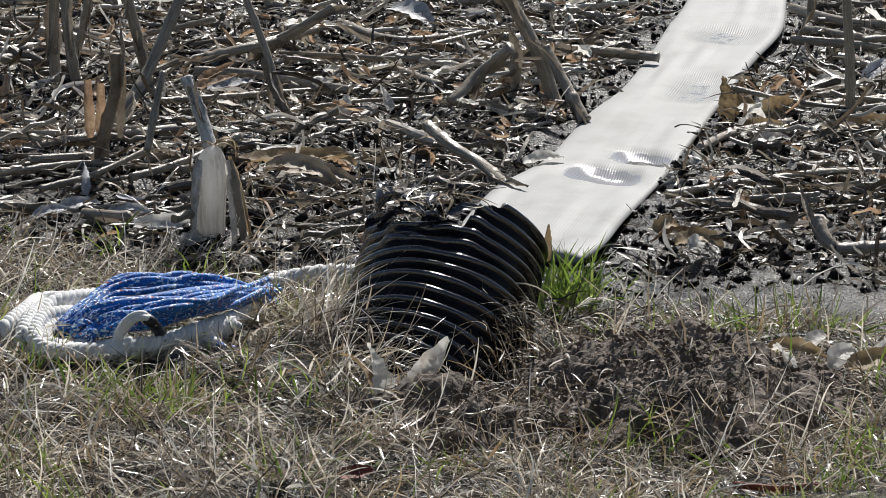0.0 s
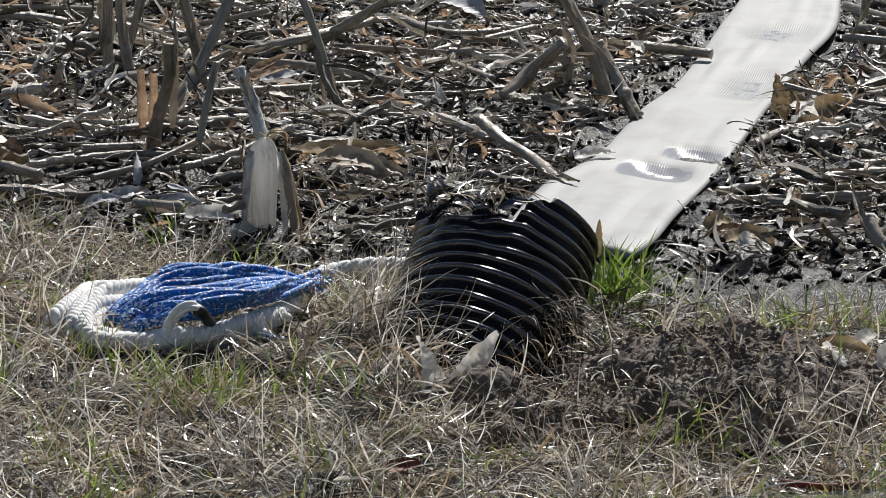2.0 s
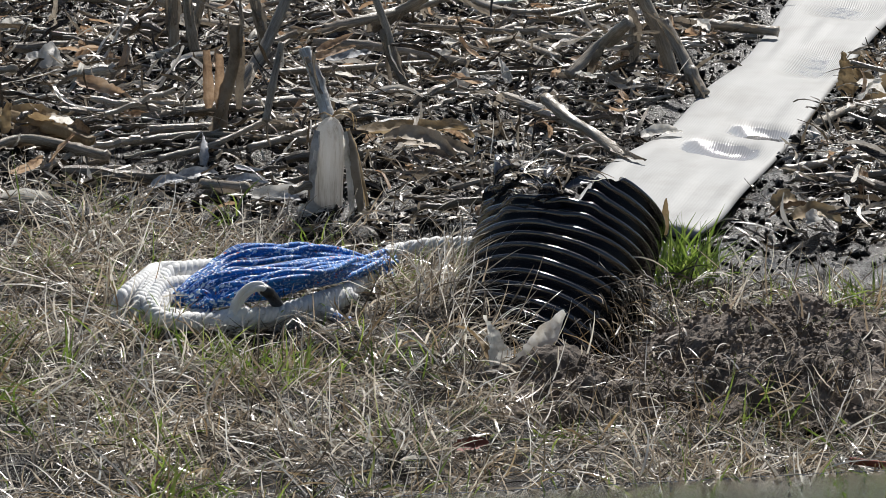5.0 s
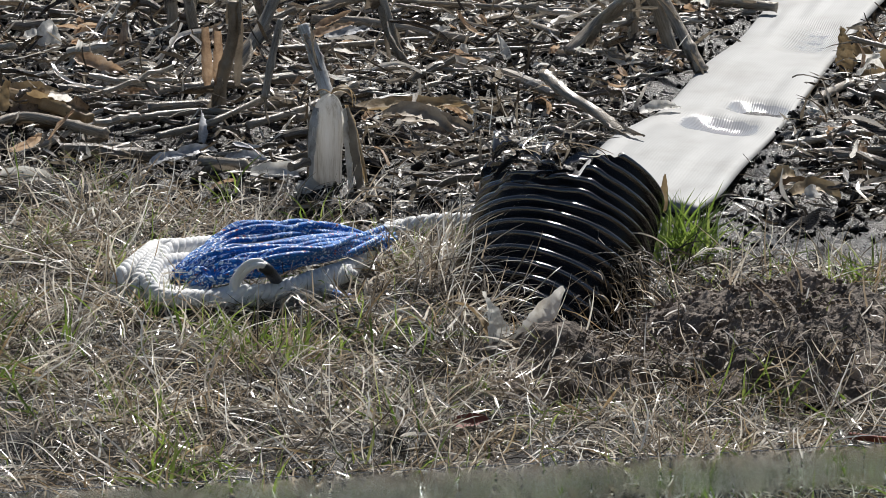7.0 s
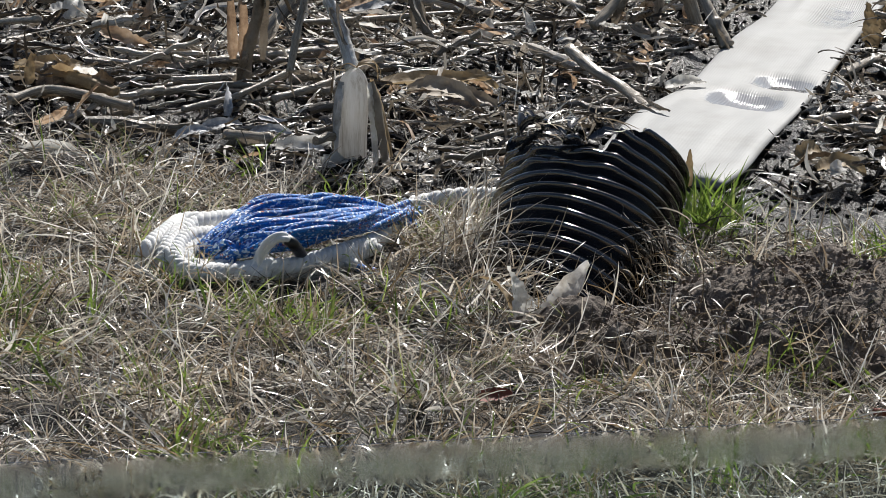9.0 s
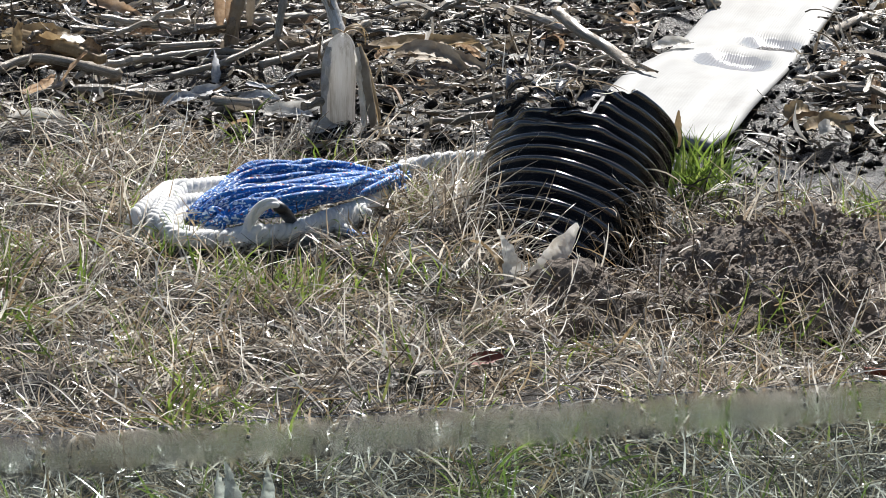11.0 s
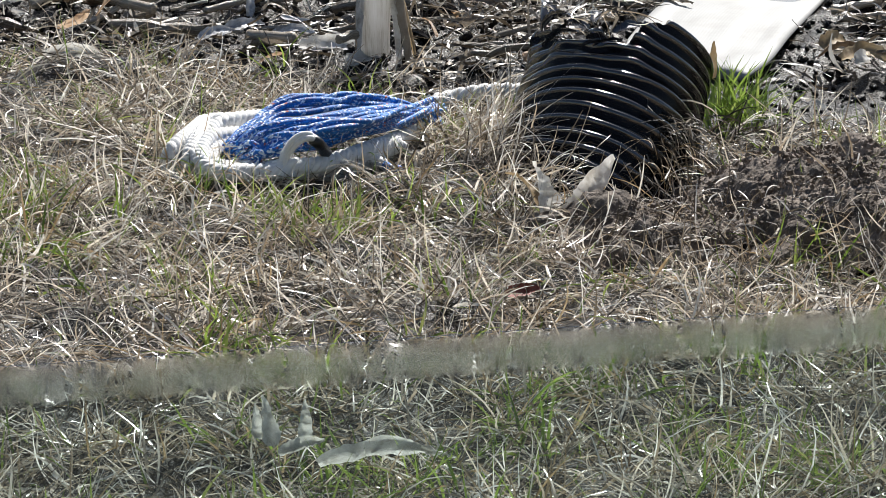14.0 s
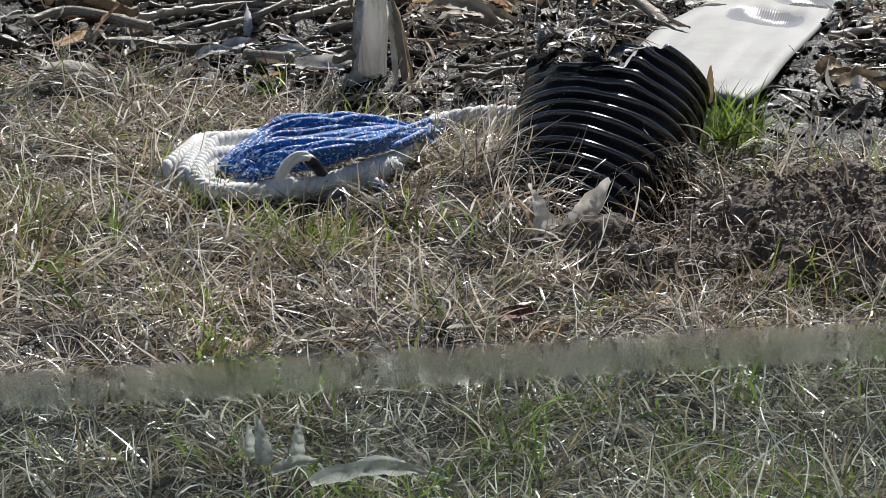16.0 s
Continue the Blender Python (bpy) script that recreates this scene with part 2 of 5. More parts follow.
def cells(x, y, size, seed=0):
    """Smooth lattice noise from 0 to 1."""
    x, y = np.asarray(x, float) / size, np.asarray(y, float) / size
    ix, iy = np.floor(x).astype(np.int64), np.floor(y).astype(np.int64)
    fx, fy = x - ix, y - iy
    fx, fy = fx * fx * (3 - 2 * fx), fy * fy * (3 - 2 * fy)

    def h(a, b):
        n = (a * 374761393 + b * 668265263 + seed * 144269504) & 0xFFFFFFFF
        n = ((n ^ (n >> 13)) * 1274126177) & 0xFFFFFFFF
        return ((n ^ (n >> 16)) & 0xFFFF) / 65535.0

    a = h(ix, iy) * (1 - fx) + h(ix + 1, iy) * fx
    b = h(ix, iy + 1) * (1 - fx) + h(ix + 1, iy + 1) * fx
    return a * (1 - fy) + b * fy


def smooth_path(points, n):
    """n points evenly along a Catmull-Rom curve."""
    p = np.asarray(points, float)
    p = np.vstack([2 * p[0] - p[1], p, 2 * p[-1] - p[-2]])
    out = []
    for i in range(1, len(p) - 2):
        u = np.linspace(0, 1, 24, endpoint=False)[:, None]
        a, b, c, d = p[i - 1], p[i], p[i + 1], p[i + 2]
        out.append(0.5 * (2 * b + (c - a) * u + (2 * a - 5 * b + 4 * c - d) * u ** 2 + (3 * b - a - 3 * c + d) * u ** 3))
    out = np.vstack(out + [p[-2:-1]])
    s = np.r_[0, np.cumsum(np.linalg.norm(np.diff(out, axis=0), axis=1))]
    t = np.linspace(0, s[-1], n)
    return np.stack([np.interp(t, s, out[:, k]) for k in range(out.shape[1])], -1)


def frames_along(path):
    t = np.gradient(path, axis=0)
    t /= np.linalg.norm(t, axis=1)[:, None] + 1e-12
    ref = np.array([0.0, 0.0, 1.0]) if abs(t[:, 2]).mean() < 0.8 else np.array([0.0, 1.0, 0.0])
    a = np.cross(t, ref)
    a /= np.linalg.norm(a, axis=1)[:, None] + 1e-12
    return t, a, np.cross(a, t)


def tube(path, radius, sides=8, around=None):
    """Vertices, quads and uvs (metres x 100) of a tube with capped ends. radius: one, or one for each ring; around: a factor by ring and side."""
    path = np.asarray(path, float)
    n = len(path)
    t, a, b = frames_along(path)
    r = np.broadcast_to(np.asarray(radius, float), (n,))
    ang = np.linspace(0, 2 * np.pi, sides, endpoint=False)
    rr = r[:, None] * (np.ones((n, sides)) if around is None else around)
    v = path[:, None] + rr[..., None] * (np.cos(ang)[None, :, None] * a[:, None] + np.sin(ang)[None, :, None] * b[:, None])
    s = np.r_[0, np.cumsum(np.linalg.norm(np.diff(path, axis=0), axis=1))]
    uv = np.stack([np.repeat(s[:, None], sides, 1) * 100, np.broadcast_to(ang * r.mean() * 100, (n, sides))], -1)
    f = grid_faces(n, sides, True)
    v, uv = v.reshape(-1, 3), uv.reshape(-1, 2)
    ends = []
    for ring, flip in ((0, 1), (n - 1, -1)):
        c = len(v)
        v, uv = np.vstack([v, path[ring] ]), np.vstack([uv, uv[ring * sides]])
        for k in range(0, sides, 2):
            quad = [c, ring * sides + (k + 2) % sides, ring * sides + k + 1, ring * sides + k]
            ends.append(quad[::flip])
    return v, np.vstack([f, ends]), uv


def merged(pieces):
    v, f, u, n = [], [], [], 0
    for p in pieces:
        v.append(p[0])
        f.append(p[1] + n)
        u.append(p[2])
        n += len(p[0])
    return np.vstack(v), np.vstack(f), np.vstack(u)


def blades(base, az, rise, bend, length, width, seg=5, curl=0.0, twist=0.0, cup=0.0, taper=1.0, floor=None, lift=0.001, crumple=0.0):
    """Bent ribbons, all at once. Returns vertices and quads."""
    n = len(base)
    z = np.zeros(n)
    az, rise, bend, length, width, curl, twist = [np.asarray(q, float) + z for q in (az, rise, bend, length, width, curl, twist)]
    s = (np.arange(seg) + 0.5) / seg
    e = rise[:, None] - bend[:, None] * s
    a = az[:, None] + curl[:, None] * s
    step = (length / seg)[:, None, None] * np.stack([np.cos(e) * np.cos(a), np.cos(e) * np.sin(a), np.sin(e)], -1)
    p = base[:, None] + np.concatenate([np.zeros((n, 1, 3)), np.cumsum(step, 1)], 1)
    if floor is not None:
        p[..., 2] = np.maximum(p[..., 2], floor(p[..., 0], p[..., 1]) + lift)
    e1, a1 = np.concatenate([e, e[:, -1:]], 1), np.concatenate([a, a[:, -1:]], 1)
    side = np.stack([-np.sin(a1), np.cos(a1), 0 * a1], -1)
    up = np.stack([-np.sin(e1) * np.cos(a1), -np.sin(e1) * np.sin(a1), np.cos(e1)], -1)
    k = np.linspace(0, 1, seg + 1)
    tw = twist[:, None] * (0.4 + k)
    across = side * np.cos(tw)[..., None] + up * np.sin(tw)[..., None]
    out = up * np.cos(tw)[..., None] - side * np.sin(tw)[..., None]
    w = width[:, None] * 0.5 * np.clip((1 - taper * k ** 2.2) * np.minimum(1, 0.55 + 2.5 * k), 0.04, 1)
    lanes = (-1, 1) if not cup else (-1, -0.5, 0, 0.5, 1)
    v = np.stack([p + across * (w * q)[..., None] - out * (w * cup * (1 - q * q))[..., None] for q in lanes], 2)
    if crumple:
        v = v + rng.normal(0, 1, v.shape) * crumple * width[:, None, None, None]
    c = len(lanes)
    one = grid_faces(seg + 1, c)
    f = (one[None] + (np.arange(n) * (seg + 1) * c)[:, None, None]).reshape(-1, 4)
    return v.reshape(-1, 3), f


# ---- the ground ----
def edge_of_grass(x):
    return np.interp(x, (-1.5, -0.65, -0.47, -0.38, -0.22, -0.1, 0.05, 0.2, 0.3, 1.5), (0.10, 0.10, -0.02, -0.13, -0.20, -0.28, -0.32, -0.38, -0.43, -0.43)) + 0.08 * (cells(x, 0 * x, 0.09, 5) - 0.5)


MOUNDS = ((0.28, -0.80, 0.19, 0.18, 0.052), (0.045, -0.90, 0.10, 0.07, 0.022))


def mound_height(x, y):
    z = 0
    for cx, cy, rx, ry, h in MOUNDS:
        d = np.sqrt(((x - cx) / rx) ** 2 + ((y - cy) / ry) ** 2) + 0.35 * (cells(x, y, 0.06, 9) - 0.5)
        z = np.maximum(z, h * np.clip(1.25 * (1 - d), 0, 1) ** 0.6 * (0.75 + 0.5 * cells(x, y, 0.05, 4)))
    return z


def ground_height(x, y):
    x, y = np.asarray(x, float), np.asarray(y, float)
    f = np.clip((y - edge_of_grass(x)) / 0.12, 0, 1)
    under_hose = np.exp(-((x - np.interp(y, (-0.1, 0.4, 0.8, 1.3, 1.7, 2.5, 4.0, 6.0), (0.13, 0.20, 0.34, 0.46, 0.54, 0.66, 0.90, 1.22))) / 0.125) ** 4)
    field = 0.05 * (cells(x, y, 0.30, 1) - 0.5) + 0.035 * (cells(x, y, 0.075, 2) - 0.5) + 0.016 * (cells(x, y, 0.03, 3) - 0.5)
    turf = 0.035 * (cells(x, y, 0.33, 6) - 0.5) + 0.034 * (cells(x, y, 0.085, 7) - 0.5)
    pit = 0.055 * np.exp(-((x - 0.03) / 0.10) ** 2 - ((y + 0.63) / 0.12) ** 2)
    return f * field * (1 - 0.85 * under_hose) + (1 - f) * turf + mound_height(x, y) * (1 - f) - pit


far = np.array([0.3, 0.8, 2, 5, 14, 40, 120, 500])
gx = np.r_[-1.5 - far[::-1], np.arange(-1.5, 1.5001, 0.0115), 1.5 + far]
gy = np.r_[-2.4 - far[::-1], np.arange(-2.4, 3.6001, 0.0115), 3.6 + far]
X, Yy = np.meshgrid(gx, gy)
ground = part("ground", mesh_of("ground", np.stack([X, Yy, ground_height(X, Yy)], -1), grid_faces(len(gy), len(gx)), MUD))
tagged(ground, "wet dark mud of a harvested field and verge", "ground", kind="structure")


def heap(name, cx, cy, rx, ry, label):
    """Loose crumbly earth over one of the rises in the ground."""
    x, y = np.meshgrid(np.arange(cx - rx, cx + rx, 0.0024), np.arange(cy - ry, cy + ry, 0.0024))
    x0, y0 = x, y
    x, y = 0.83 * x0 + 0.56 * y0 + 0.03 * cells(x0, y0, 0.037, 25), 0.83 * y0 - 0.56 * x0 + 0.03 * cells(x0, y0, 0.041, 26)
    rough = 0.020 * (cells(x, y, 0.05, 21) - 0.5) + 0.016 * (cells(x, y, 0.021, 22) - 0.5) + 0.006 * (cells(x, y, 0.009, 23) - 0.5) + 0.004 * (cells(x, y, 0.0045, 24) - 0.5)
    x, y = x0, y0
    d = np.sqrt(((x - cx) / rx) ** 2 + ((y - cy) / ry) ** 2)
    z = ground_height(x, y) + 0.014 + rough - 0.05 * np.clip(d - 0.8, 0, 1)
    return tagged(new(name, mesh_of(name, np.stack([x, y, z], -1), grid_faces(*x.shape), SOIL, smooth=False)), label, "soil heap", kind="stuff")


def crumbs(count, label):
    """Loose crumbs of earth on the heaps."""
    x, y = rng.uniform(-0.12, 0.52, 12 * count), rng.uniform(-1.05, -0.55, 12 * count)
    on = np.flatnonzero(mound_height(x, y) > 0.004)[:count]
    x, y = x[on], y[on]
    n = len(x)
    corners = np.array([(a, b, c) for c in (-1, 1) for b in (-1, 1) for a in (-1, 1)], float)
    v = corners[None] * (0.0006 + 0.0035 * rng.random(n) ** 4)[:, None, None] * rng.uniform(0.45, 1.0, (n, 8, 1)) * rng.uniform(0.6, 1.3, (n, 1, 3))
    turn, _ = np.linalg.qr(rng.normal(size=(n, 3, 3)))
    v = np.einsum("nij,nkj->nki", turn, v)
    v = v + np.stack([x, y, ground_height(x, y) + 0.015 + rng.uniform(-0.004, 0.006, n)], -1)[:, None]
    one = np.array([(0, 2, 3, 1), (4, 5, 7, 6), (0, 1, 5, 4), (2, 6, 7, 3), (0, 4, 6, 2), (1, 3, 7, 5)])
    f = (one[None] + 8 * np.arange(n)[:, None, None]).reshape(-1, 4)
    return tagged(new("soil_crumbs", mesh_of("soil_crumbs", v, f, SOIL, smooth=False)), label, "soil crumbs", kind="stuff")


crumbs(4000, "loose crumbs and small clods of dry earth")
heap("soil_heap", 0.28, -0.80, 0.23, 0.21, "crumbly grey-brown heap of dug earth beside the pipe")
heap("soil_heap", 0.045, -0.90, 0.14, 0.11, "small rooty lump of brown earth before the pipe")

# ---- the corrugated pipe ----
AXIS = Vector((0.215, 0.72, 0.64)).normalized()
FACE = Vector((0.223, -0.713, 0.661))
FACE = (FACE - AXIS * FACE.dot(AXIS)).normalized()
SIDE = AXIS.cross(FACE)
PIPE_AT = Vector((-0.003, -0.435, 0.030))
PITCH, BORE = 0.0202, 0.1135


def pipe_radius(s):
    """Round crests with narrower valleys between them."""
    w = np.sin(2 * np.pi * s / PITCH)
    return BORE + 0.0075 * (1 - 2 * (0.5 - 0.5 * w) ** 1.5)


def corrugated_pipe():
    root = thing("corrugated_pipe", PIPE_AT, "black corrugated plastic drain pipe with a torn mouth, half buried", "pipe")
    sides, n = 200, 300
    ang = np.linspace(0, 2 * np.pi, sides, endpoint=False)
    deg = (np.degrees(ang) + 180) % 360 - 180
    ragged = 0.014 * (cells(deg, 0 * deg, 5, 3) - 0.5) + 0.026 * (cells(deg, 0 * deg, 17, 8) - 0.5)
    end = np.interp(deg, (-180, -110, -80, -60, -25, -12, -3, 0, 3, 16, 18, 60, 100, 180), (0.085, 0.090, 0.080, 0.068, 0.060, 0.052, 0.055, 0.06, 0.096, 0.098, 0.110, 0.108, 0.09, 0.085))
    end = end + ragged * np.where((deg > 2) & (deg < 130), 0.12, 1.0)
    low, high = -0.34, 0.15
    s = np.linspace(low, high, n)[:, None] + 0 * ang[None]
    torn = np.exp(-((deg[None] + 42) / 42) ** 4)
    near_mouth = np.clip((s + 0.005) / 0.07, 0, 1) * torn
    crush = 0.06 * np.exp(-((deg[None] + 12) / 15) ** 2) * np.clip((s + 0.03) / 0.1, 0, 1)
    fold = 0.16 * (cells(deg[None] + 0 * s, s * 900, 13, 12) - 0.5) * near_mouth + 0.02 * (cells(deg[None] + 0 * s, s * 500, 30, 13) - 0.5)
    dent = 1 - crush - fold - 0.10 * near_mouth ** 2
    sag = 0.004 * (cells(deg[None] + 0 * s, s * 900, 24, 14) - 0.5) + 0.009 * (cells(deg[None] + 0 * s, s * 900, 15, 15) - 0.5) * near_mouth
    # a kink on the shoulder, where the ribs run out of step
    sag = sag + 0.005 * np.tanh((deg[None] - 8) / 5) * np.clip((s - 0.0) / 0.05, 0, 1)
    s = np.minimum(s, end[None])
    grit = 0.00025 * (cells(deg[None] + 0 * s, s * 1000, 2.2, 16) - 0.5)
    tx = AXIS.x + 1.0 * np.clip(-s, 0, 0.25)
    tl = np.sqrt(tx ** 2 + AXIS.y ** 2 + AXIS.z ** 2)
    T = np.stack([tx / tl, AXIS.y / tl, AXIS.z / tl], -1)
    face = np.array(FACE)
    N = face - T * (T @ face)[..., None]
    N /= np.linalg.norm(N, axis=-1)[..., None]
    B = np.cross(T, N)
    skins = []
    for wall in (0.0, -0.003):
        r = ((pipe_radius(s + sag) + wall) * dent + grit)[..., None]
        v = np.array(AXIS) * s[..., None] + N * r * np.cos(ang)[None, :, None] + B * r * np.sin(ang)[None, :, None]
        v[..., 0] -= 0.5 * np.minimum(s, 0) ** 2
        skins.append(v.reshape(-1, 3))
    f = grid_faces(n, sides, True)
    m = n * sides
    last = np.array([np.searchsorted(np.linspace(low, high, n), e) for e in end])
    whole = (f // sides).min(1) < np.maximum(last[f[:, 0] % sides], last[f[:, 1] % sides])
    f = f[whole]
    # the cut edge between both skins
    count = {}
    for q in f:
        for i in range(4):
            e = (int(q[i]), int(q[(i + 1) % 4]))
            count[tuple(sorted(e))] = None if tuple(sorted(e)) in count else e
    rim = np.array([(e[1], e[0], e[0] + m, e[1] + m) for e in count.values() if e])
    part("wall", mesh_of("pipe_wall", np.vstack(skins), np.vstack([f, f[:, ::-1] + m, rim]), PIPE), root)
    return root


PIPE_ROOT = corrugated_pipe()
for deg, out, az, rise, bend, ln, w in ((-88, 0.075, 1.0, 0.9, 1.8, 0.06, 0.014), (-52, 0.07, 0.4, 0.4, 1.2, 0.055, 0.022), (-38, 0.06, 2.6, 0.3, 1.6, 0.06, 0.018), (-8, 0.05, 2.9, 0.3, 1.0, 0.045, 0.012), (-62, 0.10, 2.0, 0.9, 1.6, 0.075, 0.016), (-45, 0.085, 2.4, 0.5, 1.9, 0.06, 0.02), (-30, 0.075, 1.2, 0.7, 1.7, 0.07, 0.016), (-15, 0.06, 0.3, 0.6, 1.4, 0.06, 0.014), (-75, 0.10, 1.4, 1.0, 1.2, 0.06, 0.012), (-20, 0.045, -2.9, 0.2, 0.9, 0.05, 0.012)):
    q = radians(deg)
    at = AXIS * out + (FACE * math.cos(q) + SIDE * math.sin(q)) * 0.119
    v, f = blades(np.array(at)[None], az, rise, bend, ln, w, 10, 0.6, 0.7, cup=0.5, taper=0.7, crumple=0.05)
    part("torn_strip", mesh_of("torn_strip", v, f, PIPE), PIPE_ROOT, "torn strip of black plastic")

# ---- the flat hose ----
LEFT = [(0.013, 0.014, 0.014), (0.042, 0.175, 0.014), (0.081, 0.334, 0.014), (0.153, 0.489, 0.018), (0.194, 0.697, 0.010), (0.239, 0.882, 0.014), (0.294, 1.061, 0.014), (0.332, 1.250, 0.010), (0.373, 1.457, 0.012), (0.418, 1.707, 0.014), (0.458, 1.928, 0.010), (0.508, 2.224, 0.014), (0.565, 2.587, 0.014), (0.80, 4.0, 0.014), (1.12, 6.0, 0.014)]
RIGHT = [(0.188, -0.125, 0.010), (0.226, -0.040, 0.014), (0.266, 0.138, 0.014), (0.331, 0.375, 0.018), (0.371, 0.568, 0.010), (0.415, 0.758, 0.014), (0.462, 0.978, 0.014), (0.515, 1.224, 0.010), (0.566, 1.429, 0.012), (0.621, 1.647, 0.014), (0.647, 1.821, 0.010), (0.676, 2.087, 0.014), (0.738, 2.512, 0.014), (1.0, 4.0, 0.014), (1.33, 6.0, 0.014)]


# along the hose, across it, depth, half length, half width
DENTS = ((0.475, 0.12, 0.018, 0.045, 0.55), (0.64, 0.42, 0.018, 0.050, 0.45), (1.22, 0.34, 0.014, 0.14, 0.46), (1.72, 0.05, 0.012, 0.09, 0.62))


def flat_hose():
    n, m = 340, 320
    l, r = smooth_path(LEFT, n), smooth_path(RIGHT, n)
    k = np.linspace(0, 1, n)
    mid, half = (l + r) / 2, (r - l) / 2
    w = np.linspace(-1, 1, m)
    top = mid[:, None] + half[:, None] * w[None, :, None]
    s = np.r_[0, np.cumsum(np.linalg.norm(np.diff(mid, axis=0), axis=1))]
    wave = 0.003 * (cells(s[:, None] + 0 * w, w[None] + 0 * s[:, None], 0.22, 31) - 0.5) + 0.0016 * np.sin(s[:, None] * 9 + w[None] * 0.9) * (0.6 + 0.4 * w[None])
    ribs, wet = np.ones_like(wave), np.zeros_like(wave)
    for at, across, deep, long, wide in DENTS:
        bowl = np.exp(-np.abs((s[:, None] - at) / long) ** 4 - np.abs((w[None] - across) / wide) ** 3)
        wave, ribs, wet = wave - deep * bowl, ribs + 9 * bowl, np.maximum(wet, bowl * (1.0 if long < 0.06 else 0.27))
    wave = wave + 0.00005 * ribs * np.sin(np.linspace(0, 2 * np.pi * 46, m))[None]
    edge = np.sqrt(np.clip(1 - np.abs(w) ** 14, 0, 1))
    v1, v2 = top.copy(), top.copy()
    v1[..., 2] += wave + 0.007 * edge
    v2[..., 2] += wave - 0.007 * edge
    v = np.vstack([v1.reshape(-1, 3), v2.reshape(-1, 3)])
    f = grid_faces(n, m)
    a = np.arange(m - 1)
    cap = np.stack([a, a + 1, n * m + a + 1, n * m + a], -1)
    uv = np.stack([np.broadcast_to(w * 11, (n, m)), np.broadcast_to(s[:, None] * 100, (n, m))], -1).reshape(-1, 2)
    root = thing("flat_hose", tuple(mid[0]), "pale grey ribbed lay-flat hose lying across the stubble", "hose")
    sheet = part("hose_wall", mesh_of("hose_wall", v - mid[0], np.vstack([f, f[:, ::-1] + n * m, cap[:, ::-1]]), HOSE, np.vstack([uv, uv])), root)
    layer = sheet.data.attributes.new("wet", "FLOAT", "POINT")
    layer.data.foreach_set("value", np.r_[wet.ravel(), np.zeros(n * m)])
    # two worn places on the right-hand edge, where threads hang out
    for at, count, length in (((0.326, 0.351, 0.020), 9, 0.022), ((0.345, 0.391, 0.020), 7, 0.018), ((0.431, 0.807, 0.020), 8, 0.02), ((0.454, 0.900, 0.020), 8, 0.02)):
        q = np.array(at)[None] + rng.normal(0, 1, (count, 3)) * np.array([0.006, 0.02, 0.002])
        for j in range(count):
            v, f = blades(q[j:j + 1], rng.normal(-0.3, 0.5), rng.normal(-0.2, 0.4), 0.8, length * rng.uniform(0.5, 1.2), rng.uniform(0.002, 0.005), 5, 0.3, 0.6, taper=0.5)
            part("frayed_thread", mesh_of("frayed_thread", v - mid[0], f, HOSE if j % 2 else TAPE), root, "frayed thread at the worn hose edge")
    return root


flat_hose()


def on_hose(x, y, gap=0.045):
    l, r = smooth_path(LEFT, 60), smooth_path(RIGHT, 60)
    return (y > l[0, 1] - 0.30) & (x > np.interp(y, l[:, 1], l[:, 0]) - gap) & (x < np.interp(y, r[:, 1], r[:, 0]) + gap)


# ---- ropes ----
def loop_strand(j, count):
    """One turn of the blue coil: out along the far side, round the bend and back along the near side."""
    q = min(1.0, max(0.0, j / (count - 1) + rng.normal(0, 0.05)))
    far_side = [(-0.228, -0.372, 0.022), (-0.269, -0.398, 0.045), (-0.330, -0.456, 0.075), (-0.392, -0.492, 0.080), (-0.433, -0.519, 0.075), (-0.461, -0.567, 0.060), (-0.478, -0.594, 0.045), (-0.486, -0.584, 0.030)]
    near_far = [(-0.230, -0.385, 0.022), (-0.257, -0.461, 0.050), (-0.299, -0.598, 0.070), (-0.344, -0.654, 0.075), (-0.378, -0.662, 0.070), (-0.413, -0.665, 0.060), (-0.431, -0.660, 0.050), (-0.446, -0.620, 0.035)]
    back = [(-0.464, -0.583, 0.020), (-0.411, -0.620, 0.035), (-0.346, -0.627, 0.050), (-0.288, -0.557, 0.050), (-0.246, -0.445, 0.034), (-0.226, -0.376, 0.022)]
    a, b = np.array(far_side), np.array(near_far)
    out = a * (1 - q) + b * q
    ret = np.array(back) + np.array([0.0, 0.03, 0.012]) * (1 - abs(q - 0.5))
    pts = np.vstack([out, ret])
    pts = pts + rng.normal(0, 0.0045, pts.shape)
    return pts


def blue_coil():
    root = thing("blue_rope", (-0.357, -0.494, 0.030), "coiled thin blue braided rope with white and red flecks", "rope")
    o = np.array(root.location)
    for j in range(17):
        p = smooth_path(loop_strand(j, 17), 150)
        v, f, u = tube(p, 0.0038, 8)
        part("strand", mesh_of("strand", v - o, f, BLUEROPE, u), root)


def laid_rope(path, radius, pitch, strands=3, n=260):
    """Strands twisted about a path."""
    p = smooth_path(path, n)
    t, a, b = frames_along(p)
    s = np.r_[0, np.cumsum(np.linalg.norm(np.diff(p, axis=0), axis=1))]
    pieces = []
    for k in range(strands):
        g = 2 * np.pi * (s / pitch + k / strands)
        pieces.append(tube(p + radius * 0.5 * (np.cos(g)[:, None] * a + np.sin(g)[:, None] * b), radius * 0.56, 8))
    return merged(pieces)


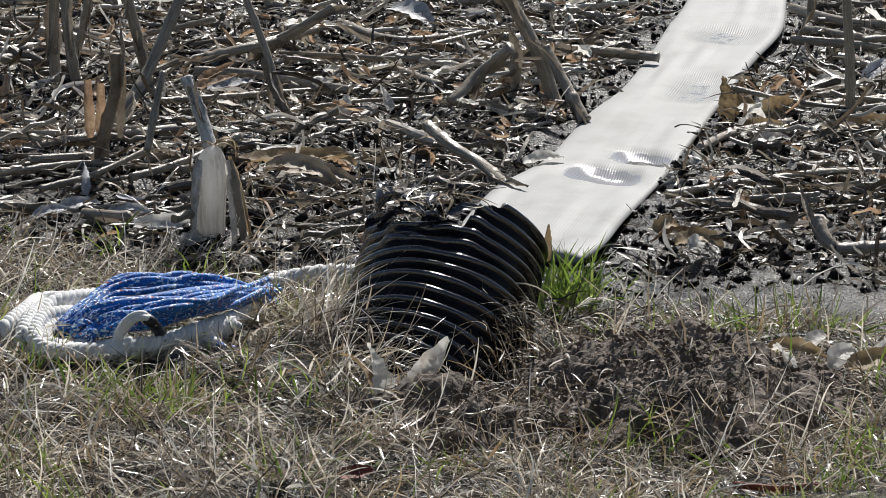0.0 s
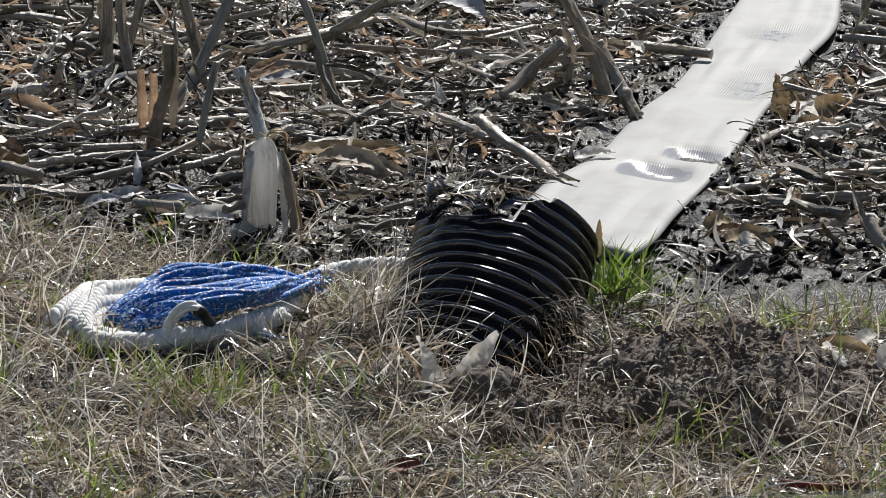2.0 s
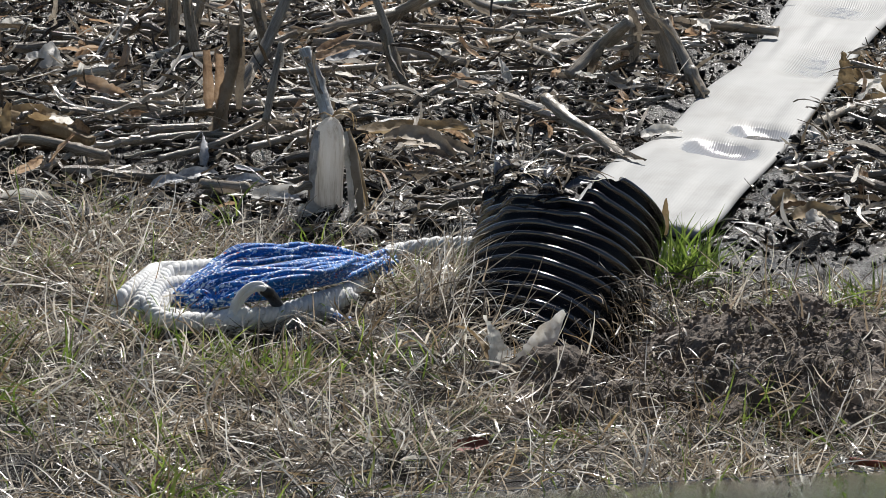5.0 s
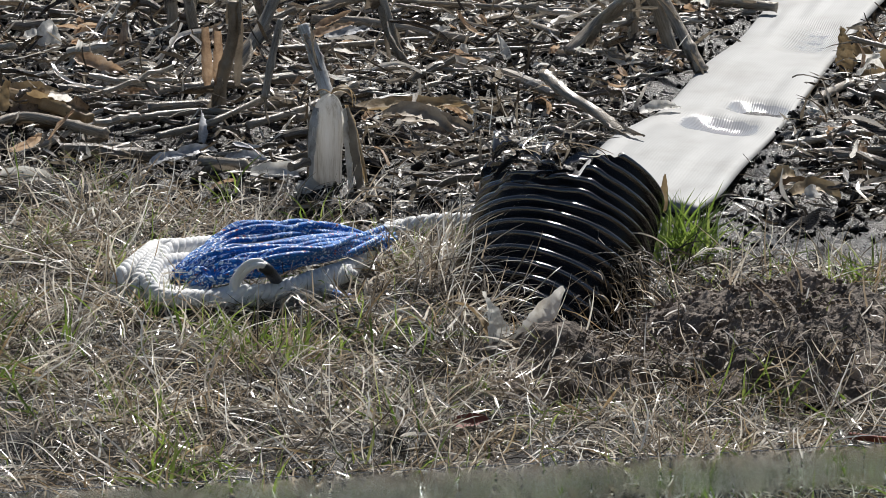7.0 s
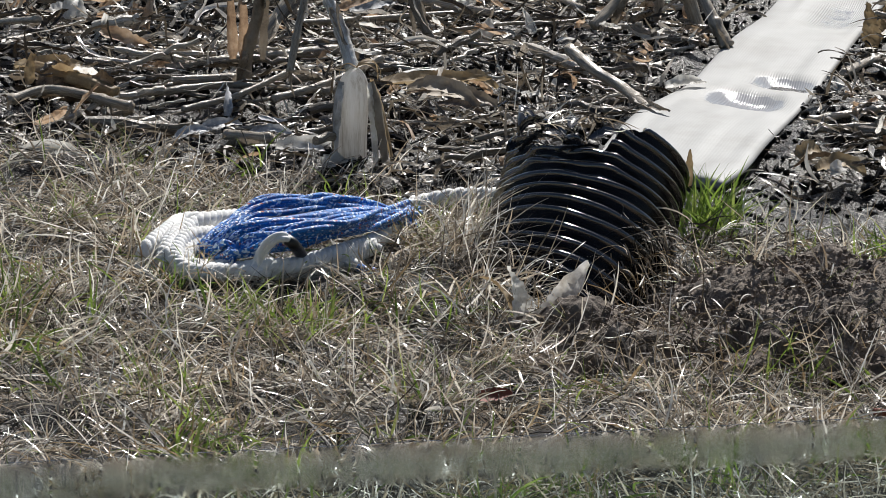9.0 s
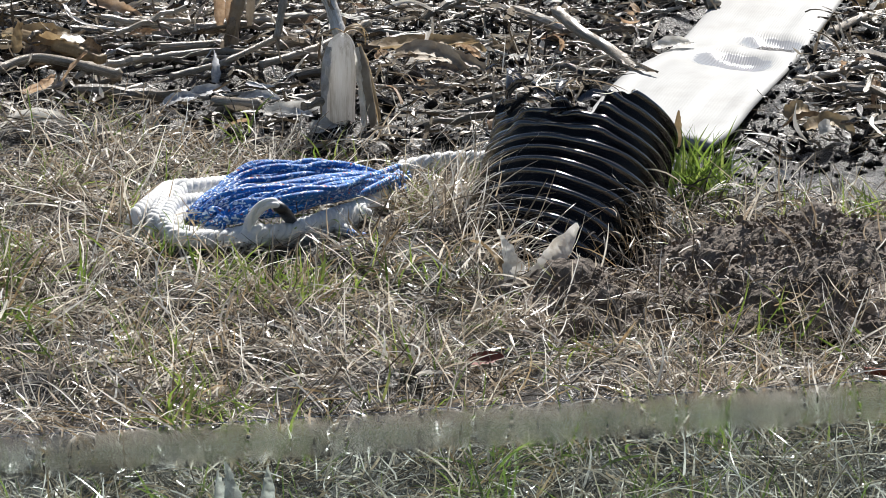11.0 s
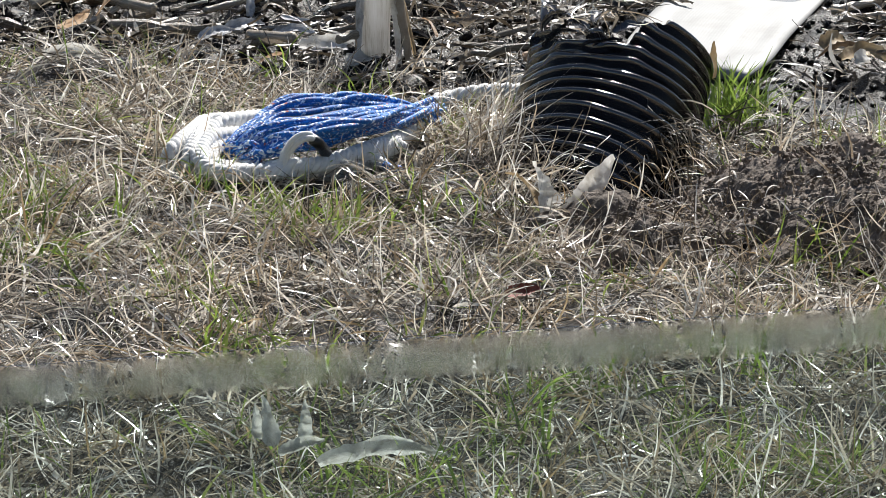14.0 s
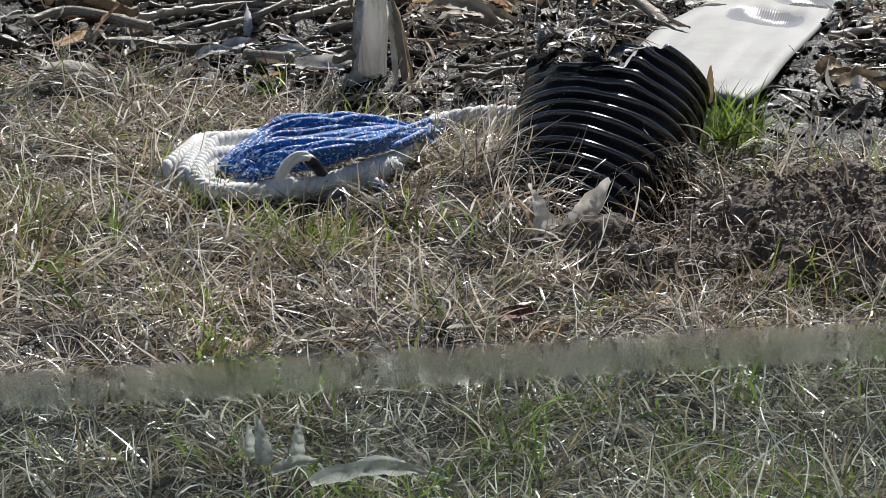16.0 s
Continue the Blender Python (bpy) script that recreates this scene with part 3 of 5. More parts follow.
blue_coil()
ROPE_RUNS = (
    [(-0.333, -0.415, 0.040), (-0.395, -0.455, 0.050), (-0.466, -0.479, 0.050), (-0.517, -0.479, 0.050), (-0.531, -0.543, 0.050), (-0.541, -0.617, 0.040), (-0.546, -0.610, 0.020), (-0.508, -0.629, 0.020), (-0.436, -0.647, 0.030)],
    [(-0.355, -0.421, 0.030), (-0.438, -0.475, 0.040), (-0.494, -0.489, 0.040), (-0.517, -0.532, 0.040), (-0.520, -0.617, 0.040), (-0.507, -0.639, 0.030), (-0.455, -0.666, 0.030), (-0.392, -0.674, 0.035), (-0.327, -0.606, 0.030), (-0.275, -0.537, 0.030)],
    [(-0.381, -0.459, 0.030), (-0.465, -0.494, 0.030), (-0.497, -0.537, 0.030), (-0.501, -0.601, 0.030), (-0.465, -0.639, 0.030), (-0.408, -0.651, 0.020), (-0.354, -0.629, 0.025), (-0.295, -0.560, 0.025)],
    [(-0.420, -0.425, 0.035), (-0.478, -0.499, 0.050), (-0.506, -0.539, 0.055), (-0.519, -0.599, 0.050), (-0.527, -0.644, 0.040), (-0.519, -0.629, 0.020), (-0.471, -0.651, 0.020), (-0.413, -0.674, 0.030)],
    [(-0.437, -0.479, 0.030), (-0.480, -0.552, 0.045), (-0.501, -0.594, 0.045), (-0.505, -0.658, 0.045), (-0.486, -0.674, 0.035), (-0.440, -0.677, 0.030), (-0.379, -0.666, 0.030), (-0.333, -0.623, 0.030)],
    [(-0.443, -0.651, 0.020), (-0.399, -0.677, 0.040), (-0.358, -0.658, 0.040), (-0.314, -0.592, 0.035), (-0.264, -0.479, 0.030), (-0.233, -0.361, 0.030)],
)
white = thing("white_rope", (-0.515, -0.569, 0.020), "thick white twisted rope bundled under the blue coil", "rope")
for k, run in enumerate(ROPE_RUNS):
    for beside in ((0.0, 0.0, 0.0), (0.011, 0.014, -0.006)) if k < 5 else ((0.0, 0.0, 0.0),):
        v, f, u = laid_rope(np.array(run) + np.array(beside) + rng.normal(0, 0.003, (len(run), 3)), 0.0108, 0.031)
        part("rope_length", mesh_of("rope_length", v - np.array(white.location), f, WHITEROPE, u), white)
tail = [(-0.235, -0.314, 0.030), (-0.214, -0.293, 0.030), (-0.180, -0.285, 0.035), (-0.146, -0.272, 0.035), (-0.109, -0.258, 0.030)]
v, f, u = laid_rope(tail, 0.010, 0.05)
part("rope_tail", mesh_of("rope_tail", v - np.array(white.location), f, WHITEROPE, u), white)
eye_bend = [(-0.398, -0.677, 0.020), (-0.400, -0.677, 0.040), (-0.395, -0.679, 0.060), (-0.382, -0.684, 0.075), (-0.369, -0.687, 0.080), (-0.361, -0.684, 0.075)]
v, f, u = laid_rope(eye_bend, 0.0072, 0.12)
part("rope_end", mesh_of("rope_end", v - np.array(white.location), f, WHITEROPE, u), white, "frayed end of white rope standing up in a bend")
v, f, u = tube(smooth_path([(-0.366, -0.681, 0.077), (-0.357, -0.684, 0.072), (-0.350, -0.649, 0.050), (-0.347, -0.623, 0.030)], 30), 0.0074, 12)
part("tape", mesh_of("tape", v - np.array(white.location), f, TAPE, u), white, "black tape wound round the rope end")

v, f, u = tube(smooth_path([(-0.323, -0.569, 0.020), (-0.304, -0.582, 0.025), (-0.287, -0.593, 0.022), (-0.277, -0.597, 0.018)], 24), 0.0075, 10)
part("rope_end", mesh_of("rope_end", v - np.array(white.location), f, WHITEROPE, u), white, "cut end of white rope")
v, f, u = tube(smooth_path([(-0.280, -0.599, 0.020), (-0.271, -0.608, 0.018), (-0.264, -0.588, 0.012)], 12), 0.0055, 10)
part("whipping", mesh_of("whipping", v - np.array(white.location), f, BLUEROPE, u), white, "blue whipping on the rope end")

# ---- corn stalks ----
def stalk(points, radius, label="broken grey-tan corn stalk lying in the stubble", material=None, n=40, split=False, name="corn_stalk"):
    p = smooth_path(points, n)
    s = np.r_[0, np.cumsum(np.linalg.norm(np.diff(p, axis=0), axis=1))]
    r = radius * (1 - 0.15 * s / s[-1])
    for node_at in np.arange(rng.uniform(0.02, 0.1), s[-1], rng.uniform(0.12, 0.18)):
        r = r + radius * 0.22 * np.exp(-((s - node_at) / 0.006) ** 2)
    ang = np.linspace(0, 2 * np.pi, 14, endpoint=False)
    groove = 1 + 0.07 * np.sin(ang * 3 + rng.uniform(0, 6))[None] + 0.025 * rng.normal(size=(n, 14)) + 0.08 * rng.normal(size=(n, 14)) * np.clip(np.abs(np.linspace(-1, 1, n)) - 0.7, 0, 1)[:, None] * 6
    v, f, u = tube(p, r, 14, np.clip(groove, 0.4, 1.6))
    if name != "corn_stalk":
        ob = new(name, mesh_of(name, v - p[0], f, material or STALK, u))
        ob.location = tuple(p[0])
        return tagged(ob, label, "twig")
    ob = thing(name, tuple(p[0]), label, "corn stalk", "corn stalks in the stubble")
    part("stem", mesh_of("stem", v - p[0], f, material or STALK, u), ob)
    if radius > 0.004:
        for k in range(rng.integers(1, 4)):
            i = int(rng.integers(2, n - 4))
            d = (p[i + 1] - p[i]) * rng.choice((-1, 1))
            q = rng.normal(0, 1, 3) * radius * 0.5
            b = (p[i] + q + np.array([0, -radius, 0.2 * radius]))[None]
            sv, sf = blades(b, math.atan2(d[1], d[0]), math.atan2(d[2], math.hypot(d[0], d[1])), rng.normal(0.3, 0.4), rng.uniform(0.04, 0.11), radius * rng.uniform(1.0, 2.2), 9, rng.normal(0, 0.4), rng.normal(0, 0.8), cup=0.7, taper=0.9, crumple=0.07)
            part("sheath", mesh_of("sheath", sv - p[0], sf, BIGLITTER), ob)
    return ob


STAND = "dead corn stalk standing upright in the stubble"
LEAN = "dead corn stalk leaning over the stubble"
for pts, r, lab in (
    ([(-0.665, 1.150, -0.000), (-0.665, 1.160, 0.081), (-0.662, 1.170, 0.313)], 0.009, STAND),
    ([(-0.620, 1.100, 0.009), (-0.635, 1.100, 0.112), (-0.648, 1.120, 0.282)], 0.009, STAND),
    ([(-0.649, 1.300, 0.021), (-0.626, 1.300, 0.096), (-0.598, 1.300, 0.255)], 0.008, STAND),
    ([(-0.496, 1.100, -0.000), (-0.511, 1.100, 0.083), (-0.536, 1.100, 0.189), (-0.550, 1.100, 0.285)], 0.010, LEAN),
    ([(-0.544, 0.850, 0.005), (-0.505, 0.900, 0.048), (-0.476, 0.950, 0.101), (-0.434, 1.000, 0.196), (-0.411, 1.000, 0.262)], 0.010, LEAN),
    ([(-0.524, 0.500, -0.002), (-0.521, 0.500, 0.060), (-0.502, 0.500, 0.131), (-0.500, 0.500, 0.188)], 0.010, "split corn stub with torn orange fibres"),
    ([(-0.327, 0.010, 0.144), (-0.338, 0.030, 0.177), (-0.352, 0.050, 0.211), (-0.364, 0.060, 0.235)], 0.0098, "bent pale corn stalk from which a dry ear hangs"),
    ([(-0.443, 0.350, 0.068), (-0.433, 0.370, 0.122), (-0.421, 0.400, 0.179)], 0.006, LEAN),
    ([(-0.244, 0.900, -0.008), (-0.266, 0.900, 0.034), (-0.292, 0.920, 0.116), (-0.328, 0.950, 0.205), (-0.343, 0.950, 0.252)], 0.007, LEAN),
    ([(0.190, 1.000, 0.005), (0.161, 1.000, 0.091), (0.114, 1.000, 0.182), (0.081, 1.000, 0.244)], 0.012, LEAN),
    ([(0.230, 0.800, 0.021), (0.199, 0.850, 0.072), (0.168, 0.900, 0.124)], 0.010, LEAN),
    ([(0.125, 1.050, 0.012), (0.122, 1.050, 0.063), (0.122, 1.050, 0.103)], 0.010, "short upright corn stub"),
    ([(0.667, 0.850, 0.002), (0.662, 0.850, 0.119), (0.653, 0.850, 0.231), (0.649, 0.850, 0.332)], 0.0085, STAND),
    ([(0.672, 1.600, 0.064), (0.668, 1.600, 0.148)], 0.006, STAND),
):
    stalk(pts, r, lab, PALESTALK if "pale" in lab else STALKLEAF if "orange" in lab else None)
for pts, r in (
    ([(-0.657, 0.589, 0.020), (-0.563, 0.624, 0.030), (-0.396, 0.717, 0.030)], 0.0075),
    ([(-0.415, 1.310, 0.030), (-0.331, 1.322, 0.050), (-0.226, 1.435, 0.060)], 0.009),
    ([(-0.329, 1.376, 0.030), (-0.263, 1.345, 0.070), (-0.190, 1.312, 0.120)], 0.010),
    ([(-0.427, 1.193, 0.030), (-0.324, 1.161, 0.030), (-0.155, 1.019, 0.030)], 0.008),
    ([(-0.784, 1.376, 0.030), (-0.709, 1.420, 0.030), (-0.580, 1.332, 0.030)], 0.009),
    ([(-0.816, 1.646, 0.030), (-0.708, 1.605, 0.030), (-0.551, 1.454, 0.030)], 0.009),
    ([(-0.025, 0.530, 0.070), (0.014, 0.464, 0.050), (0.057, 0.433, 0.030), (0.096, 0.327, 0.020)], 0.009),
    ([(0.112, 0.916, 0.120), (0.062, 0.961, 0.070), (0.013, 0.912, 0.030)], 0.010),
    ([(0.197, 1.398, 0.030), (0.286, 1.376, 0.030), (0.378, 1.321, 0.030)], 0.010),
    ([(0.521, -0.042, 0.050), (0.532, -0.071, 0.030), (0.544, -0.080, 0.020)], 0.011),
    ([(0.545, -0.086, 0.020), (0.616, -0.066, 0.020), (0.683, -0.046, 0.020)], 0.0085),
    ([(0.328, 0.217, 0.030), (0.433, 0.294, 0.030), (0.575, 0.373, 0.030), (0.678, 0.381, 0.030)], 0.006),
    ([(0.336, 0.205, 0.020), (0.454, 0.235, 0.020), (0.556, 0.261, 0.020)], 0.006),
    ([(0.475, 0.296, 0.020), (0.579, 0.319, 0.020), (0.701, 0.290, 0.030)], 0.006),
    ([(0.400, 0.550, 0.030), (0.462, 0.668, 0.030), (0.560, 0.757, 0.030)], 0.007),
    ([(0.628, 1.500, 0.030), (0.725, 1.454, 0.030), (0.854, 1.359, 0.030)], 0.008),
    ([(0.561, 0.874, 0.030), (0.647, 0.898, 0.030), (0.727, 0.946, 0.030)], 0.008),
    ([(0.658, 1.831, 0.030), (0.748, 1.677, 0.030), (0.849, 1.646, 0.030)], 0.009),
    ([(-0.656, 0.419, 0.020), (-0.550, 0.480, 0.020), (-0.391, 0.439, 0.020)], 0.006),
    ([(-0.472, 0.379, 0.020), (-0.392, 0.454, 0.030), (-0.315, 0.549, 0.050)], 0.006),
    ([(-0.192, 1.677, 0.030), (-0.086, 1.500, 0.030), (0.058, 1.558, 0.030)], 0.007),
    ([(-0.140, 1.172, 0.030), (-0.092, 1.224, 0.030), (-0.004, 1.069, 0.030)], 0.006),
    ([(-0.678, 0.319, 0.020), (-0.806, 0.393, 0.030), (-0.870, 0.359, 0.020)], 0.008),
    ([(-0.600, 0.302, 0.020), (-0.524, 0.359, 0.030), (-0.451, 0.443, 0.050)], 0.005),
    ([(-0.455, 0.510, 0.020), (-0.421, 0.504, 0.030), (-0.389, 0.511, 0.020)], 0.008),
    ([(-0.638, 0.507, 0.020), (-0.541, 0.535, 0.020)], 0.0075),
    ([(-0.522, 0.158, 0.015), (-0.450, 0.114, 0.020)], 0.008),
):
    stalk(pts, r)


for k in range(85):
    px, py = rng.uniform(-1.4, 1.3), 0.55 + 2.7 * rng.random() ** 0.8
    ln, a, tilt, r = rng.uniform(0.10, 0.46), rng.normal(0, 0.40), rng.normal(0.02, 0.10), rng.uniform(0.003, 0.0085)
    q = np.linspace(-0.5, 0.5, 4)
    line = np.stack([px + q * ln * math.cos(a), py + q * ln * math.sin(a), q * ln * tilt], -1)
    if on_hose(line[:, 0], line[:, 1], 0.02).any():
        continue
    line[:, 2] += r + 0.012 + float(ground_height(line[:, 0], line[:, 1]).max())
    stalk(line + rng.normal(0, 0.004, line.shape), r)


# ---- the hanging ear ----
def hanging_ear():
    root = thing("corn_ear", (-0.313, -0.010, 0.003), "dry corn ear in a pale grey-white husk hanging nose down", "corn ear")
    o = np.array(root.location)
    top, low = np.array((-0.320, 0.000, 0.149)), np.array((-0.330, 0.000, 0.021))
    n, sides = 48, 40
    k = np.linspace(0, 1, n)
    p = top + (low - top) * k[:, None] + np.stack([-0.004 * np.sin(np.pi * k), 0 * k, 0 * k], -1)
    r = 0.0245 * np.sqrt(np.clip(1 - (1 - np.clip(k / 0.42, 0, 1)) ** 2, 0.02, 1)) * (1 - 0.20 * np.clip(k - 0.45, 0, 1) ** 1.2)
    ang = np.linspace(0, 2 * np.pi, sides, endpoint=False)
    fold = 1 + 0.035 * np.sin(5 * ang[None] + 1.5 * k[:, None]) + 0.02 * np.sin(13 * ang[None] + 2 * k[:, None])
    # overlapping wrapped leaves leave two raised seams
    for seam in (-1.0, -2.2):
        d = (ang[None] - 2 * np.pi - seam - 0.3 * k[:, None] + np.pi) % (2 * np.pi) - np.pi
        fold = fold + 0.07 * np.clip(1 - d / 0.7, 0, 1) * (d > 0)
    v, f, u = tube(p, r, sides, fold)
    part("husk", mesh_of("husk", v - o, f, HUSK, u), root)
    for turn, ln, w, flare, m in ((-2.75, 0.120, 0.030, 0.05, GREYLEAF), (-0.55, 0.165, 0.018, 0.05, PALE), (-0.2, 0.160, 0.026, 0.13, STALKLEAF), (0.3, 0.150, 0.022, 0.20, TANLEAF), (2.9, 0.13, 0.03, 0.06, STALKLEAF)):
        b = (top + np.array([0.021 * math.cos(turn), 0.021 * math.sin(turn), -0.018]))[None]
        v, f = blades(b, turn, -1.5 + flare, 0.10, ln, w, 18, rng.normal(0, 0.25), rng.normal(0, 0.3), cup=-0.6, taper=0.6, crumple=0.02)
        v[:, 2] = np.maximum(v[:, 2], 0.0)
        part("husk_leaf", mesh_of("husk_leaf", v - o, f, m), root)
    for az, ln in ((0.2, 0.06), (-0.5, 0.05), (2.6, 0.04), (0.6, 0.07)):
        v, f = blades(top[None], az, 0.9, 2.8, ln, 0.006, 12, 0.8, 0.5, cup=0.4, taper=0.9)
        part("husk_curl", mesh_of("husk_curl", v - o, f, TANLEAF), root, "thin curled husk strip")


hanging_ear()

# ---- loose leaves ----
def leaf(place, az, rise, bend, length, width, curl=0.0, twist=0.0, cup=0.6, material=None, label="curled dry corn leaf lying in the stubble", name="dry_leaf", taper=0.85):
    b = np.array(place)[None]
    v, f = blades(b, az, rise, bend, length, width, 16, curl, twist, cup=cup * rng.uniform(0.5, 1.0), taper=taper, crumple=0.035)
    ob = new(name, mesh_of(name, v - b[0], f, material or TANLEAF))
    ob.location = place
    return tagged(ob, label, "leaf", "dry corn leaves")


